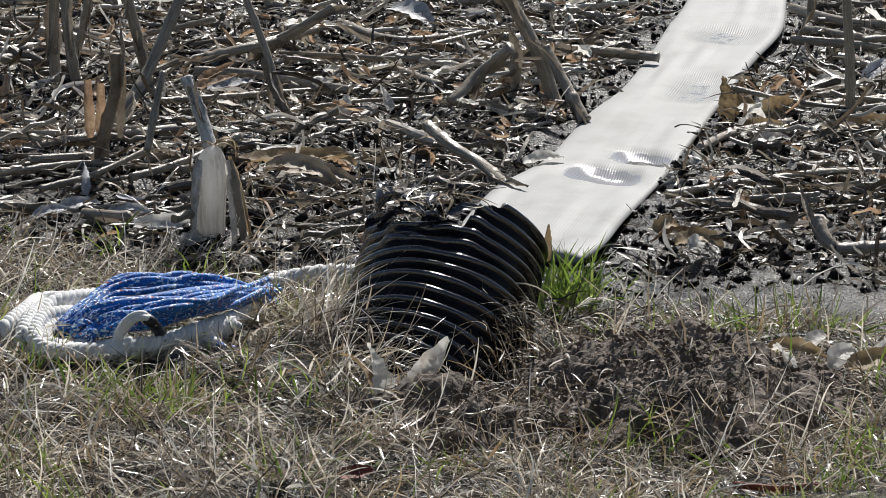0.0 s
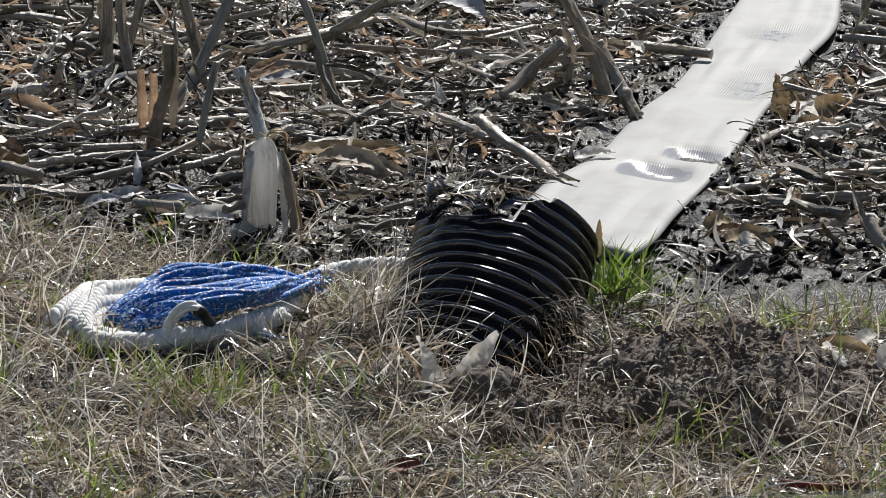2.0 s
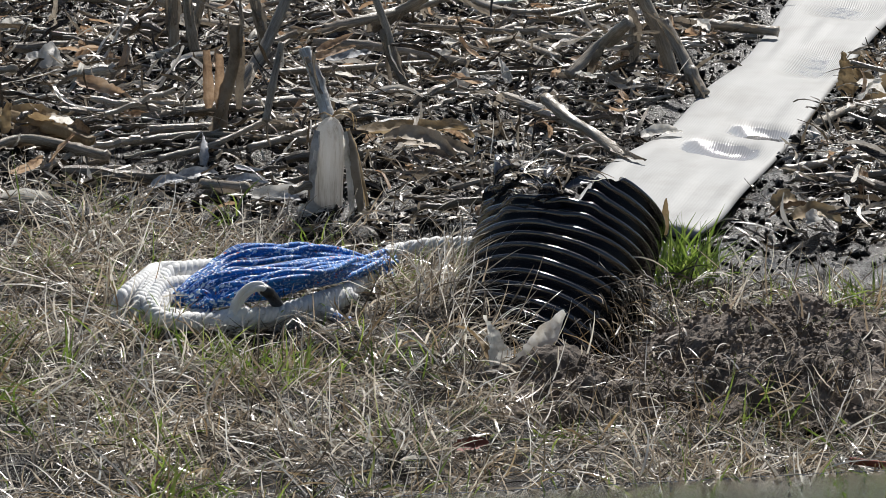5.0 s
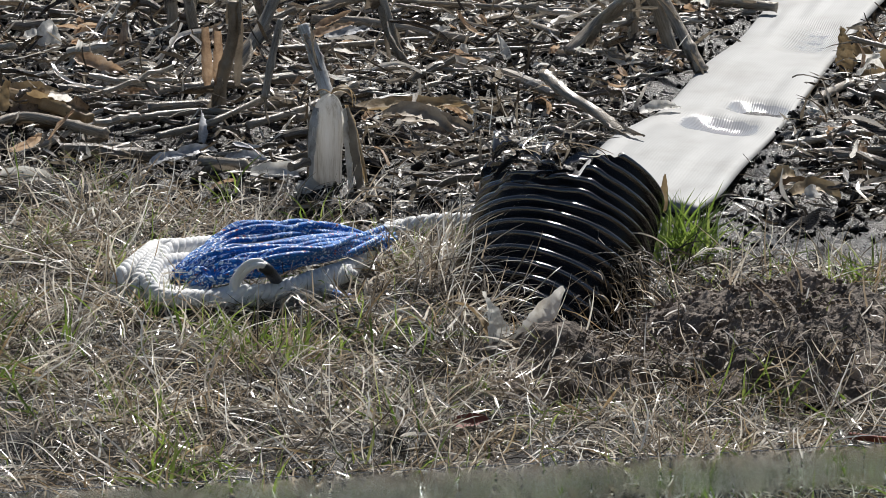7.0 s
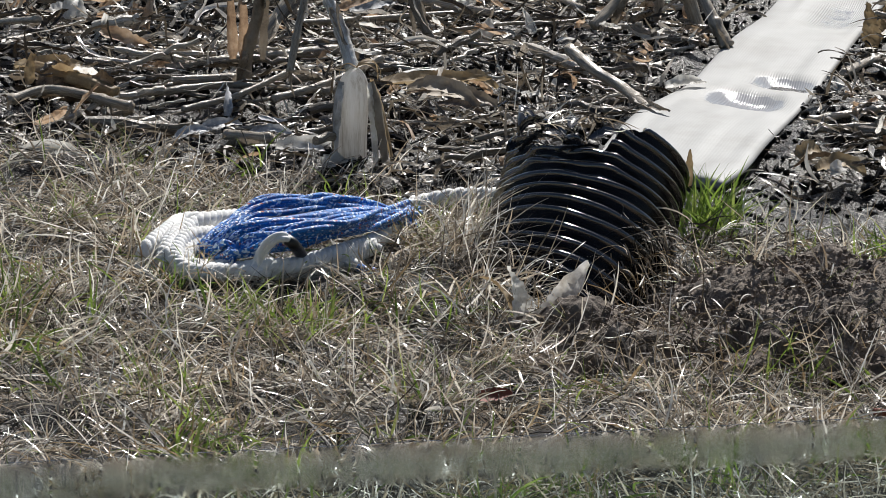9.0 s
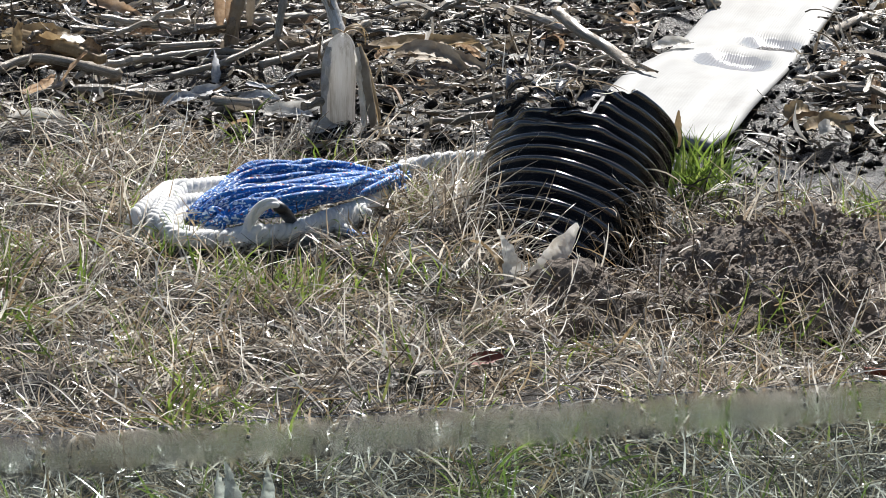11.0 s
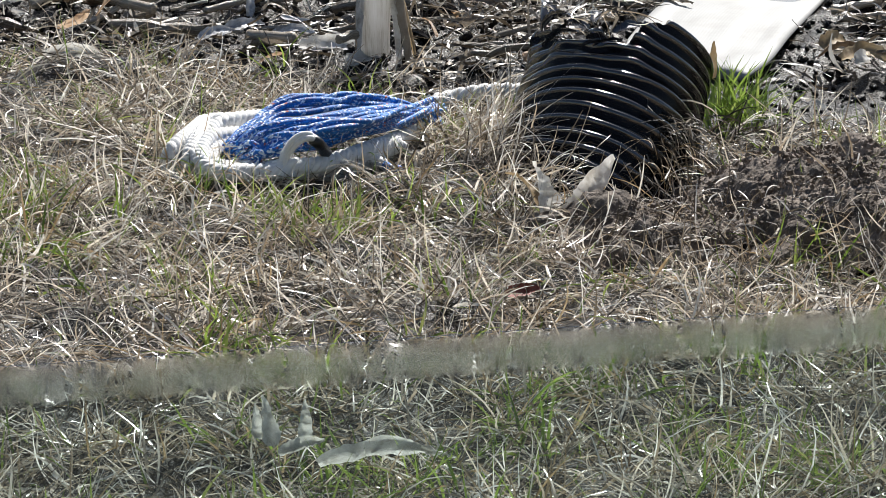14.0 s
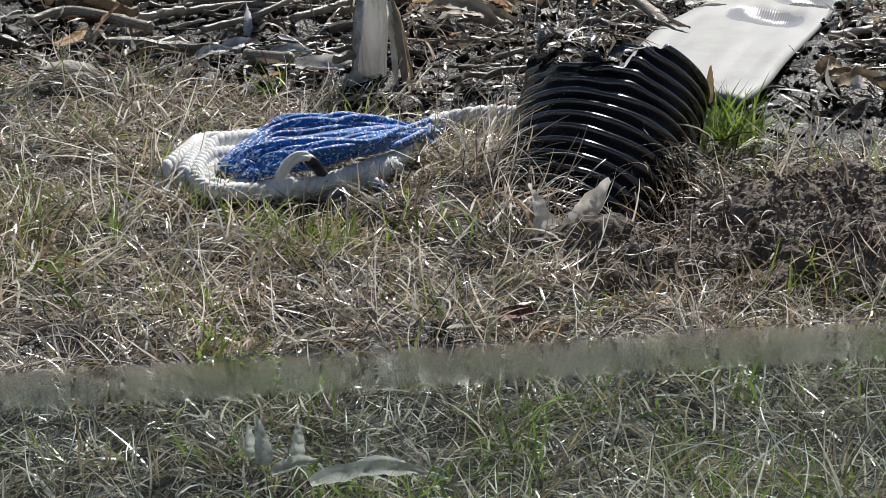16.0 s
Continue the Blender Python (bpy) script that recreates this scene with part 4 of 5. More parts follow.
FOOT = "pale dry corn husk standing at the pipe's foot"
CLUMP = "crumpled tan corn leaf caught beside the hose"
VERGE = "pale curled corn husk lying in the verge grass"
GREY = "weathered grey-white corn leaf lying on the mud"
for place, az, rise, bend, ln, w, curl, tw, m, lab in (
    ((-0.067, -0.860, 0.020), 1.9, 1.35, 0.6, 0.075, 0.040, 0.5, 0.5, PALE, FOOT),
    ((-0.055, -0.870, 0.020), 0.4, 0.75, -0.15, 0.100, 0.046, 0.1, 0.35, PALE, FOOT),
    ((-0.033, -0.840, 0.030), 0.3, 1.0, 0.0, 0.06, 0.03, 0.2, 1.0, TANLEAF, FOOT),
    ((-0.080, -0.820, 0.024), 2.2, 1.2, 1.4, 0.075, 0.02, 0.3, 0.6, TANLEAF, "tan dry corn husk curled at the pipe's foot"),
    ((-0.542, 0.500, 0.056), 1.8, 1.45, 0.1, 0.09, 0.018, 0.1, 0.2, ORANGELEAF, "torn orange sheath of a corn stub"),
    ((-0.526, 0.490, 0.058), 1.4, 1.4, -0.1, 0.085, 0.016, 0.1, 0.3, ORANGELEAF, "torn orange sheath of a corn stub"),
    ((-0.496, 0.490, 0.058), 1.0, 1.45, 0.0, 0.10, 0.014, 0.1, 0.3, STALKLEAF, "torn grey sheath of a corn stub"),
    ((0.467, 0.856, 0.010), 1.7, 1.4, 0.3, 0.075, 0.042, 0.3, 0.4, TANLEAF, CLUMP),
    ((0.494, 0.903, 0.010), 1.2, 1.3, 0.9, 0.07, 0.046, 0.6, 0.6, TANLEAF, CLUMP),
    ((0.514, 0.807, 0.020), 0.5, 1.0, 1.0, 0.065, 0.05, -0.5, 0.8, TANLEAF, CLUMP),
    ((0.529, 0.775, 0.020), 2.4, 1.1, 1.5, 0.07, 0.03, 0.5, 0.9, PALE, CLUMP),
    ((0.556, 0.870, 0.010), 1.0, 1.0, 0.4, 0.055, 0.03, 0.3, 0.3, TANLEAF, CLUMP),
    ((0.467, 0.729, 0.020), -0.4, 0.6, 1.0, 0.09, 0.03, 0.5, 0.7, TANLEAF, CLUMP),
    ((0.605, 0.712, 0.030), 0.1, 0.2, 0.4, 0.11, 0.03, 0.3, 0.6, TANLEAF, "tan corn leaf at the base of a standing stalk"),
    ((0.650, 0.757, 0.030), 0.0, 0.2, 0.5, 0.09, 0.034, -0.3, 0.7, TANLEAF, "tan corn leaf at the base of a standing stalk"),
    ((0.301, 0.024, 0.020), 0.4, 0.8, 2.0, 0.07, 0.03, 0.9, 0.8, TANLEAF, CLUMP),
    ((0.324, -0.046, 0.020), 0.2, 0.8, 1.8, 0.08, 0.034, -0.7, 0.6, TANLEAF, CLUMP),
    ((0.346, -0.080, 0.020), 0.8, 0.9, 2.2, 0.06, 0.024, 0.9, 0.8, PALE, CLUMP),
    ((0.364, 0.017, 0.020), 3.0, 0.5, 1.3, 0.08, 0.028, 0.7, 0.6, LITTERLEAF, CLUMP),
    ((0.142, -0.153, 0.020), 1.3, 1.35, 0.0, 0.05, 0.013, 0.1, 0.3, TANLEAF, "small tan leaf standing by the hose end"),
    ((0.399, -0.647, 0.030), -0.6, 0.5, 1.2, 0.085, 0.022, 0.6, 0.9, TANLEAF, VERGE),
    ((0.422, -0.740, 0.030), 1.6, 0.9, 1.4, 0.06, 0.024, 0.6, 0.8, PALE, VERGE),
    ((0.447, -0.655, 0.030), 0.7, 0.8, 1.4, 0.06, 0.022, 0.5, 0.6, PALE, VERGE),
    ((0.473, -0.745, 0.030), 1.2, 0.9, 1.6, 0.07, 0.026, -0.5, 0.8, PALE, VERGE),
    ((0.491, -0.740, 0.030), 0.2, 0.5, 1.0, 0.09, 0.032, 0.4, 0.7, TANLEAF, VERGE),
    ((0.528, -0.714, 0.030), 0.6, 0.7, 1.1, 0.08, 0.030, 0.4, 0.7, PALE, VERGE),
    ((-0.323, -1.730, 0.045), 1.9, 1.2, 0.3, 0.05, 0.022, 0.2, 0.5, PALE, VERGE),
    ((-0.339, -1.710, 0.045), 1.7, 1.3, 0.2, 0.035, 0.014, 0.2, 0.5, PALE, VERGE),
    ((-0.292, -1.731, 0.045), 1.5, 1.2, 0.2, 0.045, 0.016, 0.2, 0.5, PALE, VERGE),
    ((-0.316, -1.751, 0.045), 0.3, 0.5, 0.8, 0.05, 0.018, 0.3, 0.6, PALE, VERGE),
    ((-0.276, -1.779, 0.045), 0.45, 0.25, 0.5, 0.125, 0.026, -0.5, 0.5, PALE, VERGE),
    ((-0.244, -1.748, 0.045), 0.3, 0.5, 0.8, 0.06, 0.016, -0.4, 0.6, PALE, VERGE),
    ((-0.777, 0.714, 0.060), -0.35, -0.15, 0.2, 0.10, 0.03, 0.0, 0.8, ORANGELEAF, "orange-brown corn leaf on the stubble"),
    ((-0.867, 0.995, 0.020), 1.2, 1.2, 1.9, 0.09, 0.032, 0.3, 0.5, PALE, GREY),
    ((-0.840, 0.972, 0.020), 1.7, 1.3, 0.5, 0.045, 0.02, 0.3, 0.5, PALE, GREY),
    ((-0.906, 1.069, 0.020), 0.6, 0.5, 1.2, 0.06, 0.03, 0.3, 0.5, PALE, GREY),
    ((-0.801, 0.025, 0.020), 0.1, 0.4, 0.8, 0.08, 0.022, 0.3, 0.9, PALE, GREY),
    ((-0.763, 0.012, 0.020), 0.3, 0.6, 1.6, 0.06, 0.022, 0.3, 0.9, PALE, GREY),
    ((-0.997, 1.356, 0.020), 0.3, 0.6, 1.0, 0.05, 0.03, 0.3, 0.9, PALE, GREY),
    ((-0.561, 0.160, 0.020), 0.4, 0.5, 1.0, 0.08, 0.022, 0.5, 0.8, GREYLEAF, GREY),
    ((-0.529, 0.261, 0.020), 1.4, 1.1, 1.0, 0.07, 0.016, 0.5, 0.9, GREYLEAF, GREY),
    ((-0.486, 0.149, 0.020), 0.1, 0.5, 1.0, 0.07, 0.018, -0.5, 0.7, GREYLEAF, GREY),
    ((-0.475, 0.172, 0.040), -0.6, -0.1, -0.3, 0.06, 0.010, -0.2, 0.7, GREYLEAF, GREY),
    ((-0.588, 0.113, 0.020), 0.8, 0.6, 1.0, 0.06, 0.02, -0.5, 0.7, GREYLEAF, GREY),
    ((-0.437, 0.037, 0.025), -0.25, 0.25, 0.5, 0.085, 0.022, 0.0, 0.3, GREYLEAF, "rolled grey-white husk lying on the mud"),
    ((-0.366, -0.046, 0.020), 0.5, 0.45, 0.8, 0.07, 0.036, 0.3, 0.3, PALE, "white husk scrap under the hanging ear"),
    ((-0.348, -0.028, 0.020), 1.3, 0.4, 0.6, 0.05, 0.03, 0.3, 0.3, PALE, "white husk scrap under the hanging ear"),
    ((-0.098, 1.687, 0.060), -0.6, 0.2, 0.9, 0.12, 0.05, -0.3, 0.5, GREYLEAF, GREY),
    ((-0.087, 0.900, 0.020), 1.8, 0.9, 0.5, 0.06, 0.022, 0.3, 0.5, PALE, GREY),
    ((-0.164, 0.807, 0.020), 1.2, 1.0, 0.8, 0.06, 0.03, 0.3, 0.5, PALE, GREY),
    ((-0.265, 0.516, 0.030), 0.1, 0.1, 0.3, 0.10, 0.026, 0.2, 0.3, TANLEAF, "tan corn leaf reaching out beside the hanging ear"),
    ((-0.193, 0.448, 0.040), 0.1, 0.3, 1.2, 0.07, 0.04, 0.3, 0.6, TANLEAF, GREY),
    ((-0.268, 0.393, 0.030), -0.5, 0.4, 1.0, 0.11, 0.02, -0.3, 0.6, LITTERLEAF, "dark wet corn leaf on the mud"),
    ((-0.222, 0.313, 0.030), -0.4, 0.3, 0.9, 0.10, 0.018, -0.3, 0.6, LITTERLEAF, "dark wet corn leaf on the mud"),
    ((-0.414, 1.068, 0.040), 0.3, 0.4, 0.1, 0.07, 0.022, 0.2, 0.4, ORANGELEAF, "orange-brown corn leaf on the stubble"),
    ((-0.695, 0.606, 0.020), 0.1, 0.3, 0.5, 0.05, 0.026, 0.2, 0.4, ORANGELEAF, "orange-brown corn leaf on the stubble"),
    ((0.015, 0.965, 0.050), -0.4, 0.1, 0.5, 0.06, 0.02, 0.2, 0.4, ORANGELEAF, "orange-brown corn leaf on the stubble"),
    ((0.122, 0.454, 0.030), 0.2, 0.4, 0.8, 0.07, 0.03, 0.2, 0.4, PALE, GREY),
    ((0.526, 0.393, 0.030), 1.2, 0.9, 1.2, 0.03, 0.016, 0.2, 0.4, PALE, GREY),
    ((0.492, 0.602, 0.030), 0.2, 0.6, 1.2, 0.06, 0.03, 0.2, 0.4, PALE, GREY),
    ((0.387, 0.480, 0.020), 1.3, 0.8, 1.2, 0.05, 0.02, 0.2, 0.4, PALE, GREY),
    ((0.626, 1.068, 0.040), -0.6, 0.3, 0.8, 0.08, 0.04, 0.2, 0.4, PALE, GREY),
    ((0.724, 1.172, 0.020), 0.7, 0.6, 0.5, 0.08, 0.03, 0.2, 0.4, GREYLEAF, GREY),
    ((-0.309, 0.386, 0.050), 0.05, 0.15, 0.3, 0.17, 0.040, 0.1, 0.3, TANLEAF, "broad ribbed tan corn leaf lying over the stubble"),
    ((-0.264, 0.242, 0.070), -0.5, 0.5, 1.3, 0.13, 0.040, 0.2, 0.5, STALKLEAF, "grey-brown corn leaf draped over the stubble"),
    ((-0.233, 0.251, 0.060), -0.2, 0.3, 1.0, 0.12, 0.034, 0.3, 0.6, STALKLEAF, "grey-brown corn leaf draped over the stubble"),
    ((-0.376, -0.016, 0.015), 0.2, 0.2, 0.6, 0.09, 0.040, 0.2, 0.3, PALE, "white corn husk lying at the foot of an ear"),
    ((-0.437, 0.025, 0.030), 0.1, 0.15, 0.3, 0.10, 0.030, 0.1, 0.9, PALE, "white rolled corn husk lying at the grass edge"),
    ((-0.355, 0.050, 0.222), 0.3, 0.3, 0.2, 0.07, 0.022, 0.2, 0.3, ORANGELEAF, "orange corn leaf sticking out from a broken stalk"),
    ((-0.394, 0.993, 0.040), 0.2, 0.25, 0.3, 0.08, 0.030, 0.2, 0.5, GREYLEAF, "weathered grey-white corn leaf lying on the mud"),
):
    leaf(place, az, rise, bend, ln, w, curl, tw, material=m, label=lab, taper=0.3 if "sheath" in lab else 0.85, cup=0.3 if lab == FOOT else 0.6)

leaf((-0.115, -1.157, 0.020), 0.3, 0.3, 0.6, 0.045, 0.02, 0.4, 0.8, material=REDLEAF, label="red-brown dead leaf in the verge grass")
stalk([(0.323, -1.144, 0.006), (0.364, -1.171, 0.010), (0.413, -1.149, 0.006)], 0.0040, "rough red-brown twig lying in the grass", REDLEAF, name="twig")


def lying_ear():
    """A husk-wrapped ear that lies on the mud."""
    root = thing("corn_ear", (-0.846, 0.434, 0.020), "corn ear in a torn tan husk lying on the mud", "corn ear")
    o = np.array(root.location)
    p = smooth_path([(-0.880, 0.546, 0.030), (-0.809, 0.482, 0.035), (-0.762, 0.429, 0.035), (-0.713, 0.397, 0.022)], 36)
    k = np.linspace(0, 1, 36)
    ang = np.linspace(0, 2 * np.pi, 24, endpoint=False)
    v, f, u = tube(p, 0.013 * (1 - 0.2 * k) * (1 + 0.10 * np.sin(k * 14)), 24, 1 + 0.12 * np.sin(4 * ang[None] + 5 * k[:, None]) + 0.06 * np.sin(9 * ang[None]))
    part("husk", mesh_of("husk", v - o, f, TANLEAF, u), root)
    for place, az, rise, bend, ln, w, m in (
            ((-0.885, 0.528, 0.040), 0.1, 0.3, 0.7, 0.11, 0.034, TANLEAF), ((-0.813, 0.458, 0.055), -0.3, 0.3, 1.3, 0.08, 0.034, TANLEAF), ((-0.780, 0.438, 0.055), -0.2, 0.3, 1.6, 0.06, 0.03, PALE),
            ((-0.752, 0.418, 0.040), -0.4, 0.4, 1.8, 0.05, 0.03, LITTERLEAF), ((-0.868, 0.436, 0.015), 0.1, 0.2, 0.4, 0.12, 0.032, LITTERLEAF), ((-0.836, 0.429, 0.030), 0.3, 0.1, 0.8, 0.10, 0.026, LITTERLEAF),
            ((-0.849, 0.429, 0.030), 1.6, 1.2, 0.3, 0.05, 0.018, TANLEAF), ((-0.825, 0.409, 0.015), -0.2, 0.1, 0.3, 0.10, 0.022, LITTERLEAF), ((-0.889, 0.490, 0.030), 0.0, 0.4, 1.0, 0.09, 0.03, STALKLEAF)):
        v, f = blades(np.array(place)[None], az, rise, bend, ln, w, 14, rng.normal(0, 0.4), rng.normal(0.3, 0.6), cup=0.7, taper=0.6, crumple=0.05)
        part("husk_leaf", mesh_of("husk_leaf", v - o, f, m), root)


lying_ear()


def bare_cob():
    """A rotten cob end with rows of empty pits."""
    p = smooth_path([(-0.063, -0.846, 0.000), (-0.053, -0.850, 0.015), (-0.041, -0.866, 0.030)], 40)
    ang = np.linspace(0, 2 * np.pi, 32, endpoint=False)
    k = np.arange(40)
    v, f, u = tube(p, 0.013 * np.sqrt(np.clip(1 - (k / 39) ** 6, 0.05, 1)), 32, 1 + 0.07 * np.sin(ang * 8)[None] * np.sin(k * 1.57)[:, None])
    ob = new("corn_cob", mesh_of("corn_cob", v - p[0], f, COB, u))
    ob.location = tuple(p[0])
    tagged(ob, "dark rotten corn cob among pale husks", "corn cob")


bare_cob()

# ---- corn litter over the field ----
def scatter(n, x0, x1, y0, y1):
    return rng.uniform(x0, x1, n), rng.uniform(y0, y1, n)


def litter(name, count, lengths, widths, material, label, stack, cup, gap, thin_front, rises, bends, taper, crumple, segments, area=(-1.5, 1.4, -0.25, 3.4), hole=None):
    x, y = scatter(count, *area)
    full = np.clip((y - edge_of_grass(x)) / 1.0, 0, 1) * (1 - thin_front) + thin_front
    keep = (y > edge_of_grass(x) - 0.02) & ~on_hose(x, y, gap) & (cells(x, y, 0.16, 40) < 0.4 + 0.5 * full) & (rng.random(count) < full)
    if hole:
        keep &= ~((x > hole[0]) & (x < hole[1]) & (y > hole[2]) & (y < hole[3]))
    x, y = x[keep], y[keep]
    n = len(x)
    base = np.stack([x, y, ground_height(x, y) + rng.uniform(0, stack, n)], -1)
    v, f = blades(base, rng.normal(0, 0.8, n) + np.pi * rng.integers(0, 2, n), rng.normal(*rises, n), rng.normal(*bends, n), rng.uniform(*lengths, n), rng.uniform(*widths, n),
                  segments, rng.normal(0, 0.9, n), rng.normal(0, 0.9, n), cup=cup, taper=taper, floor=ground_height, crumple=crumple)
    return tagged(new(name, mesh_of(name, v, f, material, smooth=False)), label, "crop residue", kind="stuff")


litter("corn_shreds", 24000, (0.015, 0.08), (0.0018, 0.007), LITTER, "shredded dead corn leaves over wet mud", 0.03, 0, 0.035, 0.6, (0.2, 0.4), (0.6, 0.8), 0.6, 0.12, 6)
litter("corn_litter", 2600, (0.035, 0.14), (0.004, 0.016), BIGLITTER, "matted strips of dead corn leaf and husk", 0.045, 0.5, 0.10, 0.06, (0.08, 0.25), (0.3, 0.7), 0.4, 0.09, 8)

litter("husk_scraps", 500, (0.02, 0.07), (0.006, 0.02), PALE, "small white scraps of corn husk in the stubble", 0.06, 0.5, 0.06, 0.25, (0.2, 0.4), (0.5, 0.8), 0.6, 0.09, 6)
litter("leaf_scraps", 700, (0.02, 0.07), (0.006, 0.02), ORANGELEAF, "small orange-tan scraps of corn leaf in the stubble", 0.05, 0.5, 0.06, 0.25, (0.2, 0.4), (0.5, 0.8), 0.6, 0.09, 6)
litter("field_litter", 5000, (0.08, 0.30), (0.01, 0.035), BIGLITTER, "dead corn leaves over the wider field", 0.05, 0.5, 0.1, 0.3, (0.08, 0.25), (0.3, 0.7), 0.4, 0.09, 5, (-6, 6, -0.3, 9), (-1.5, 1.4, -0.5, 3.4))


def clods(count):
    """Crumbs and clods of wet mud over the bare field."""
    x, y = scatter(count, -1.4, 1.3, -0.3, 2.6)
    on = (y > edge_of_grass(x) - 0.04) & ~on_hose(x, y, 0.0)
    x, y = x[on], y[on]
    n = len(x)
    corners = np.array([(a, b, c) for c in (-1, 1) for b in (-1, 1) for a in (-1, 1)], float)
    v = corners[None] * (0.0012 + 0.009 * rng.random(n) ** 4)[:, None, None] * rng.uniform(0.45, 1.0, (n, 8, 1)) * rng.uniform(0.6, 1.3, (n, 1, 3))
    turn, _ = np.linalg.qr(rng.normal(size=(n, 3, 3)))
    v = np.einsum("nij,nkj->nki", turn, v) + np.stack([x, y, ground_height(x, y) + 0.002], -1)[:, None]
    one = np.array([(0, 2, 3, 1), (4, 5, 7, 6), (0, 1, 5, 4), (2, 6, 7, 3), (0, 4, 6, 2), (1, 3, 7, 5)])
    f = (one[None] + 8 * np.arange(n)[:, None, None]).reshape(-1, 4)
    return tagged(new("mud_clods", mesh_of("mud_clods", v, f, MUD)), "small wet clods of dark mud", "mud", kind="stuff")


clods(22000)

def stick_litter(name, count, lengths, radii, label):
    x, y = scatter(count, -1.5, 1.4, -0.15, 3.4)
    keep = (y > edge_of_grass(x) + 0.05) & ~on_hose(x, y, 0.07) & ~on_hose(x, y + 0.12, 0.07) & (rng.random(count) < 0.35 + np.clip(y / 0.8, 0, 0.65))
    bits = []
    for px, py in zip(x[keep], y[keep]):
        a, ln, r = rng.normal(0, 0.5), rng.uniform(*lengths), rng.uniform(*radii)
        q = np.linspace(-0.5, 0.5, 7)[:, None]
        line = np.array([px, py, 0]) + q * ln * np.array([math.cos(a), math.sin(a), 0]) + rng.normal(0, 0.0018, (7, 3))
        line[:, 2] += ground_height(line[:, 0], line[:, 1]).mean() + r + rng.uniform(0, 0.03) + q[:, 0] * ln * rng.normal(0, 0.15)
        bits.append(tube(line, r * (1 + 0.15 * rng.normal(size=7)), 8, 1 + 0.1 * rng.normal(size=(7, 8))))
    v, f, u = merged(bits)
    return tagged(new(name, mesh_of(name, v, f, STALK, u, smooth=False)), label, "crop residue", kind="stuff")


stick_litter("stalk_litter", 1500, (0.02, 0.13), (0.0010, 0.0035), "broken thin corn stems strewn over the mud")
stick_litter("stalk_chips", 700, (0.03, 0.16), (0.0035, 0.0085), "chopped lengths of grey corn stalk in the stubble")


# ---- grass ----
def in_pipe(x, y):
    return (((x - 0.03) / 0.125) ** 2 + ((y + 0.63) / 0.18) ** 2 < 1) | ((np.abs((x - PIPE_AT.x) - (y - PIPE_AT.y) * 0.5) < 0.14) & (y > -0.66) & (y < -0.2))


def in_rope(x, y):
    return ((x + 0.39) / 0.17) ** 2 + ((y + 0.49) / 0.12) ** 2 < 1


def turf(n, area, hole):
    x, y = scatter(n, *area)
    bare = mound_height(x, y) > 0.02
    keep = (y < edge_of_grass(x) + 0.03 * rng.normal(size=n)) & ~in_pipe(x, y) & ~(bare & (rng.random(n) > 0.07))
    keep &= ~(in_rope(x, y) & (rng.random(n) > 0.05))
    if hole:
        keep &= ~((x > hole[0]) & (x < hole[1]) & (y > hole[2]) & (y < hole[3]))
    return x[keep], y[keep]


def sward(name, count, lengths, widths, rises, droop, material, label, patchy=None, taper=0.85, area=(-0.97, 0.86, -2.05, 0.3), hole=None, seg=5, stray=1.3):
    x, y = turf(count, area, hole)
    if patchy:
        keep = cells(x, y, 0.10, 60) + 0.3 * cells(x, y, 0.4, 61) > patchy
        x, y = x[keep], y[keep]
    # thick tufts with thin places between them
    keep = cells(x, y, 0.045, 53) + 0.5 * cells(x, y, 0.15, 54) > rng.uniform(0.1, 1.1, len(x))
    x, y = x[keep], y[keep]
    n = len(x)
    clump = cells(x, y, 0.11, 50)
    base = np.stack([x, y, ground_height(x, y)], -1)
    # stems of one tuft lie more or less one way
    lay = 6 * np.pi * cells(x, y, 0.07, 51) + rng.normal(0, stray, n)
    v, f = blades(base, lay, rng.uniform(*rises, n), rng.normal(*droop, n), rng.uniform(*lengths, n) * (0.6 + 0.8 * clump), widths[0] + (widths[1] - widths[0]) * rng.random(n) ** 1.6,
                  seg, rng.normal(0, 1.1, n), rng.normal(0, 1.0, n), taper=taper, floor=ground_height)
    return tagged(new(name, mesh_of(name, v, f, material, smooth=False)), label, "grass", kind="stuff")


# dark underlay: the shade in the gaps is partly in its colour
sward("thatch", 50000, (0.03, 0.09), (0.0008, 0.0020), (0.0, 0.7), (0.4, 0.6), THATCH, "brown matted thatch of old grass, darkened as shade between the stems", seg=4)
sward("dead_grass", 44000, (0.03, 0.105), (0.0013, 0.0032), (0.0, 1.2), (1.0, 0.9), STRAW, "tangled pale dead grass stems on the verge")
sward("grass_bits", 9000, (0.012, 0.045), (0.0018, 0.0046), (0.0, 0.8), (0.3, 0.6), STRAW, "short broken pieces of dead grass leaf", taper=0.4, seg=4)
sward("ochre_grass", 12000, (0.03, 0.10), (0.0012, 0.0034), (0.1, 1.2), (0.8, 0.7), TANLEAF, "ochre dead grass leaves in the verge", patchy=0.62)
sward("green_grass", 26000, (0.03, 0.085), (0.0016, 0.0042), (0.5, 1.5), (0.6, 0.4), GREEN, "fresh green grass blades between the dead ones", patchy=0.83, taper=0.97)
sward("sparse_green_grass", 3600, (0.02, 0.07), (0.0014, 0.0036), (0.5, 1.5), (0.6, 0.4), GREEN, "single green blades coming up through dead grass", taper=0.97)
WIDE, NEAR = (-6.0, 6.0, -4.4, 0.35), (-0.97, 0.86, -2.05, 0.4)
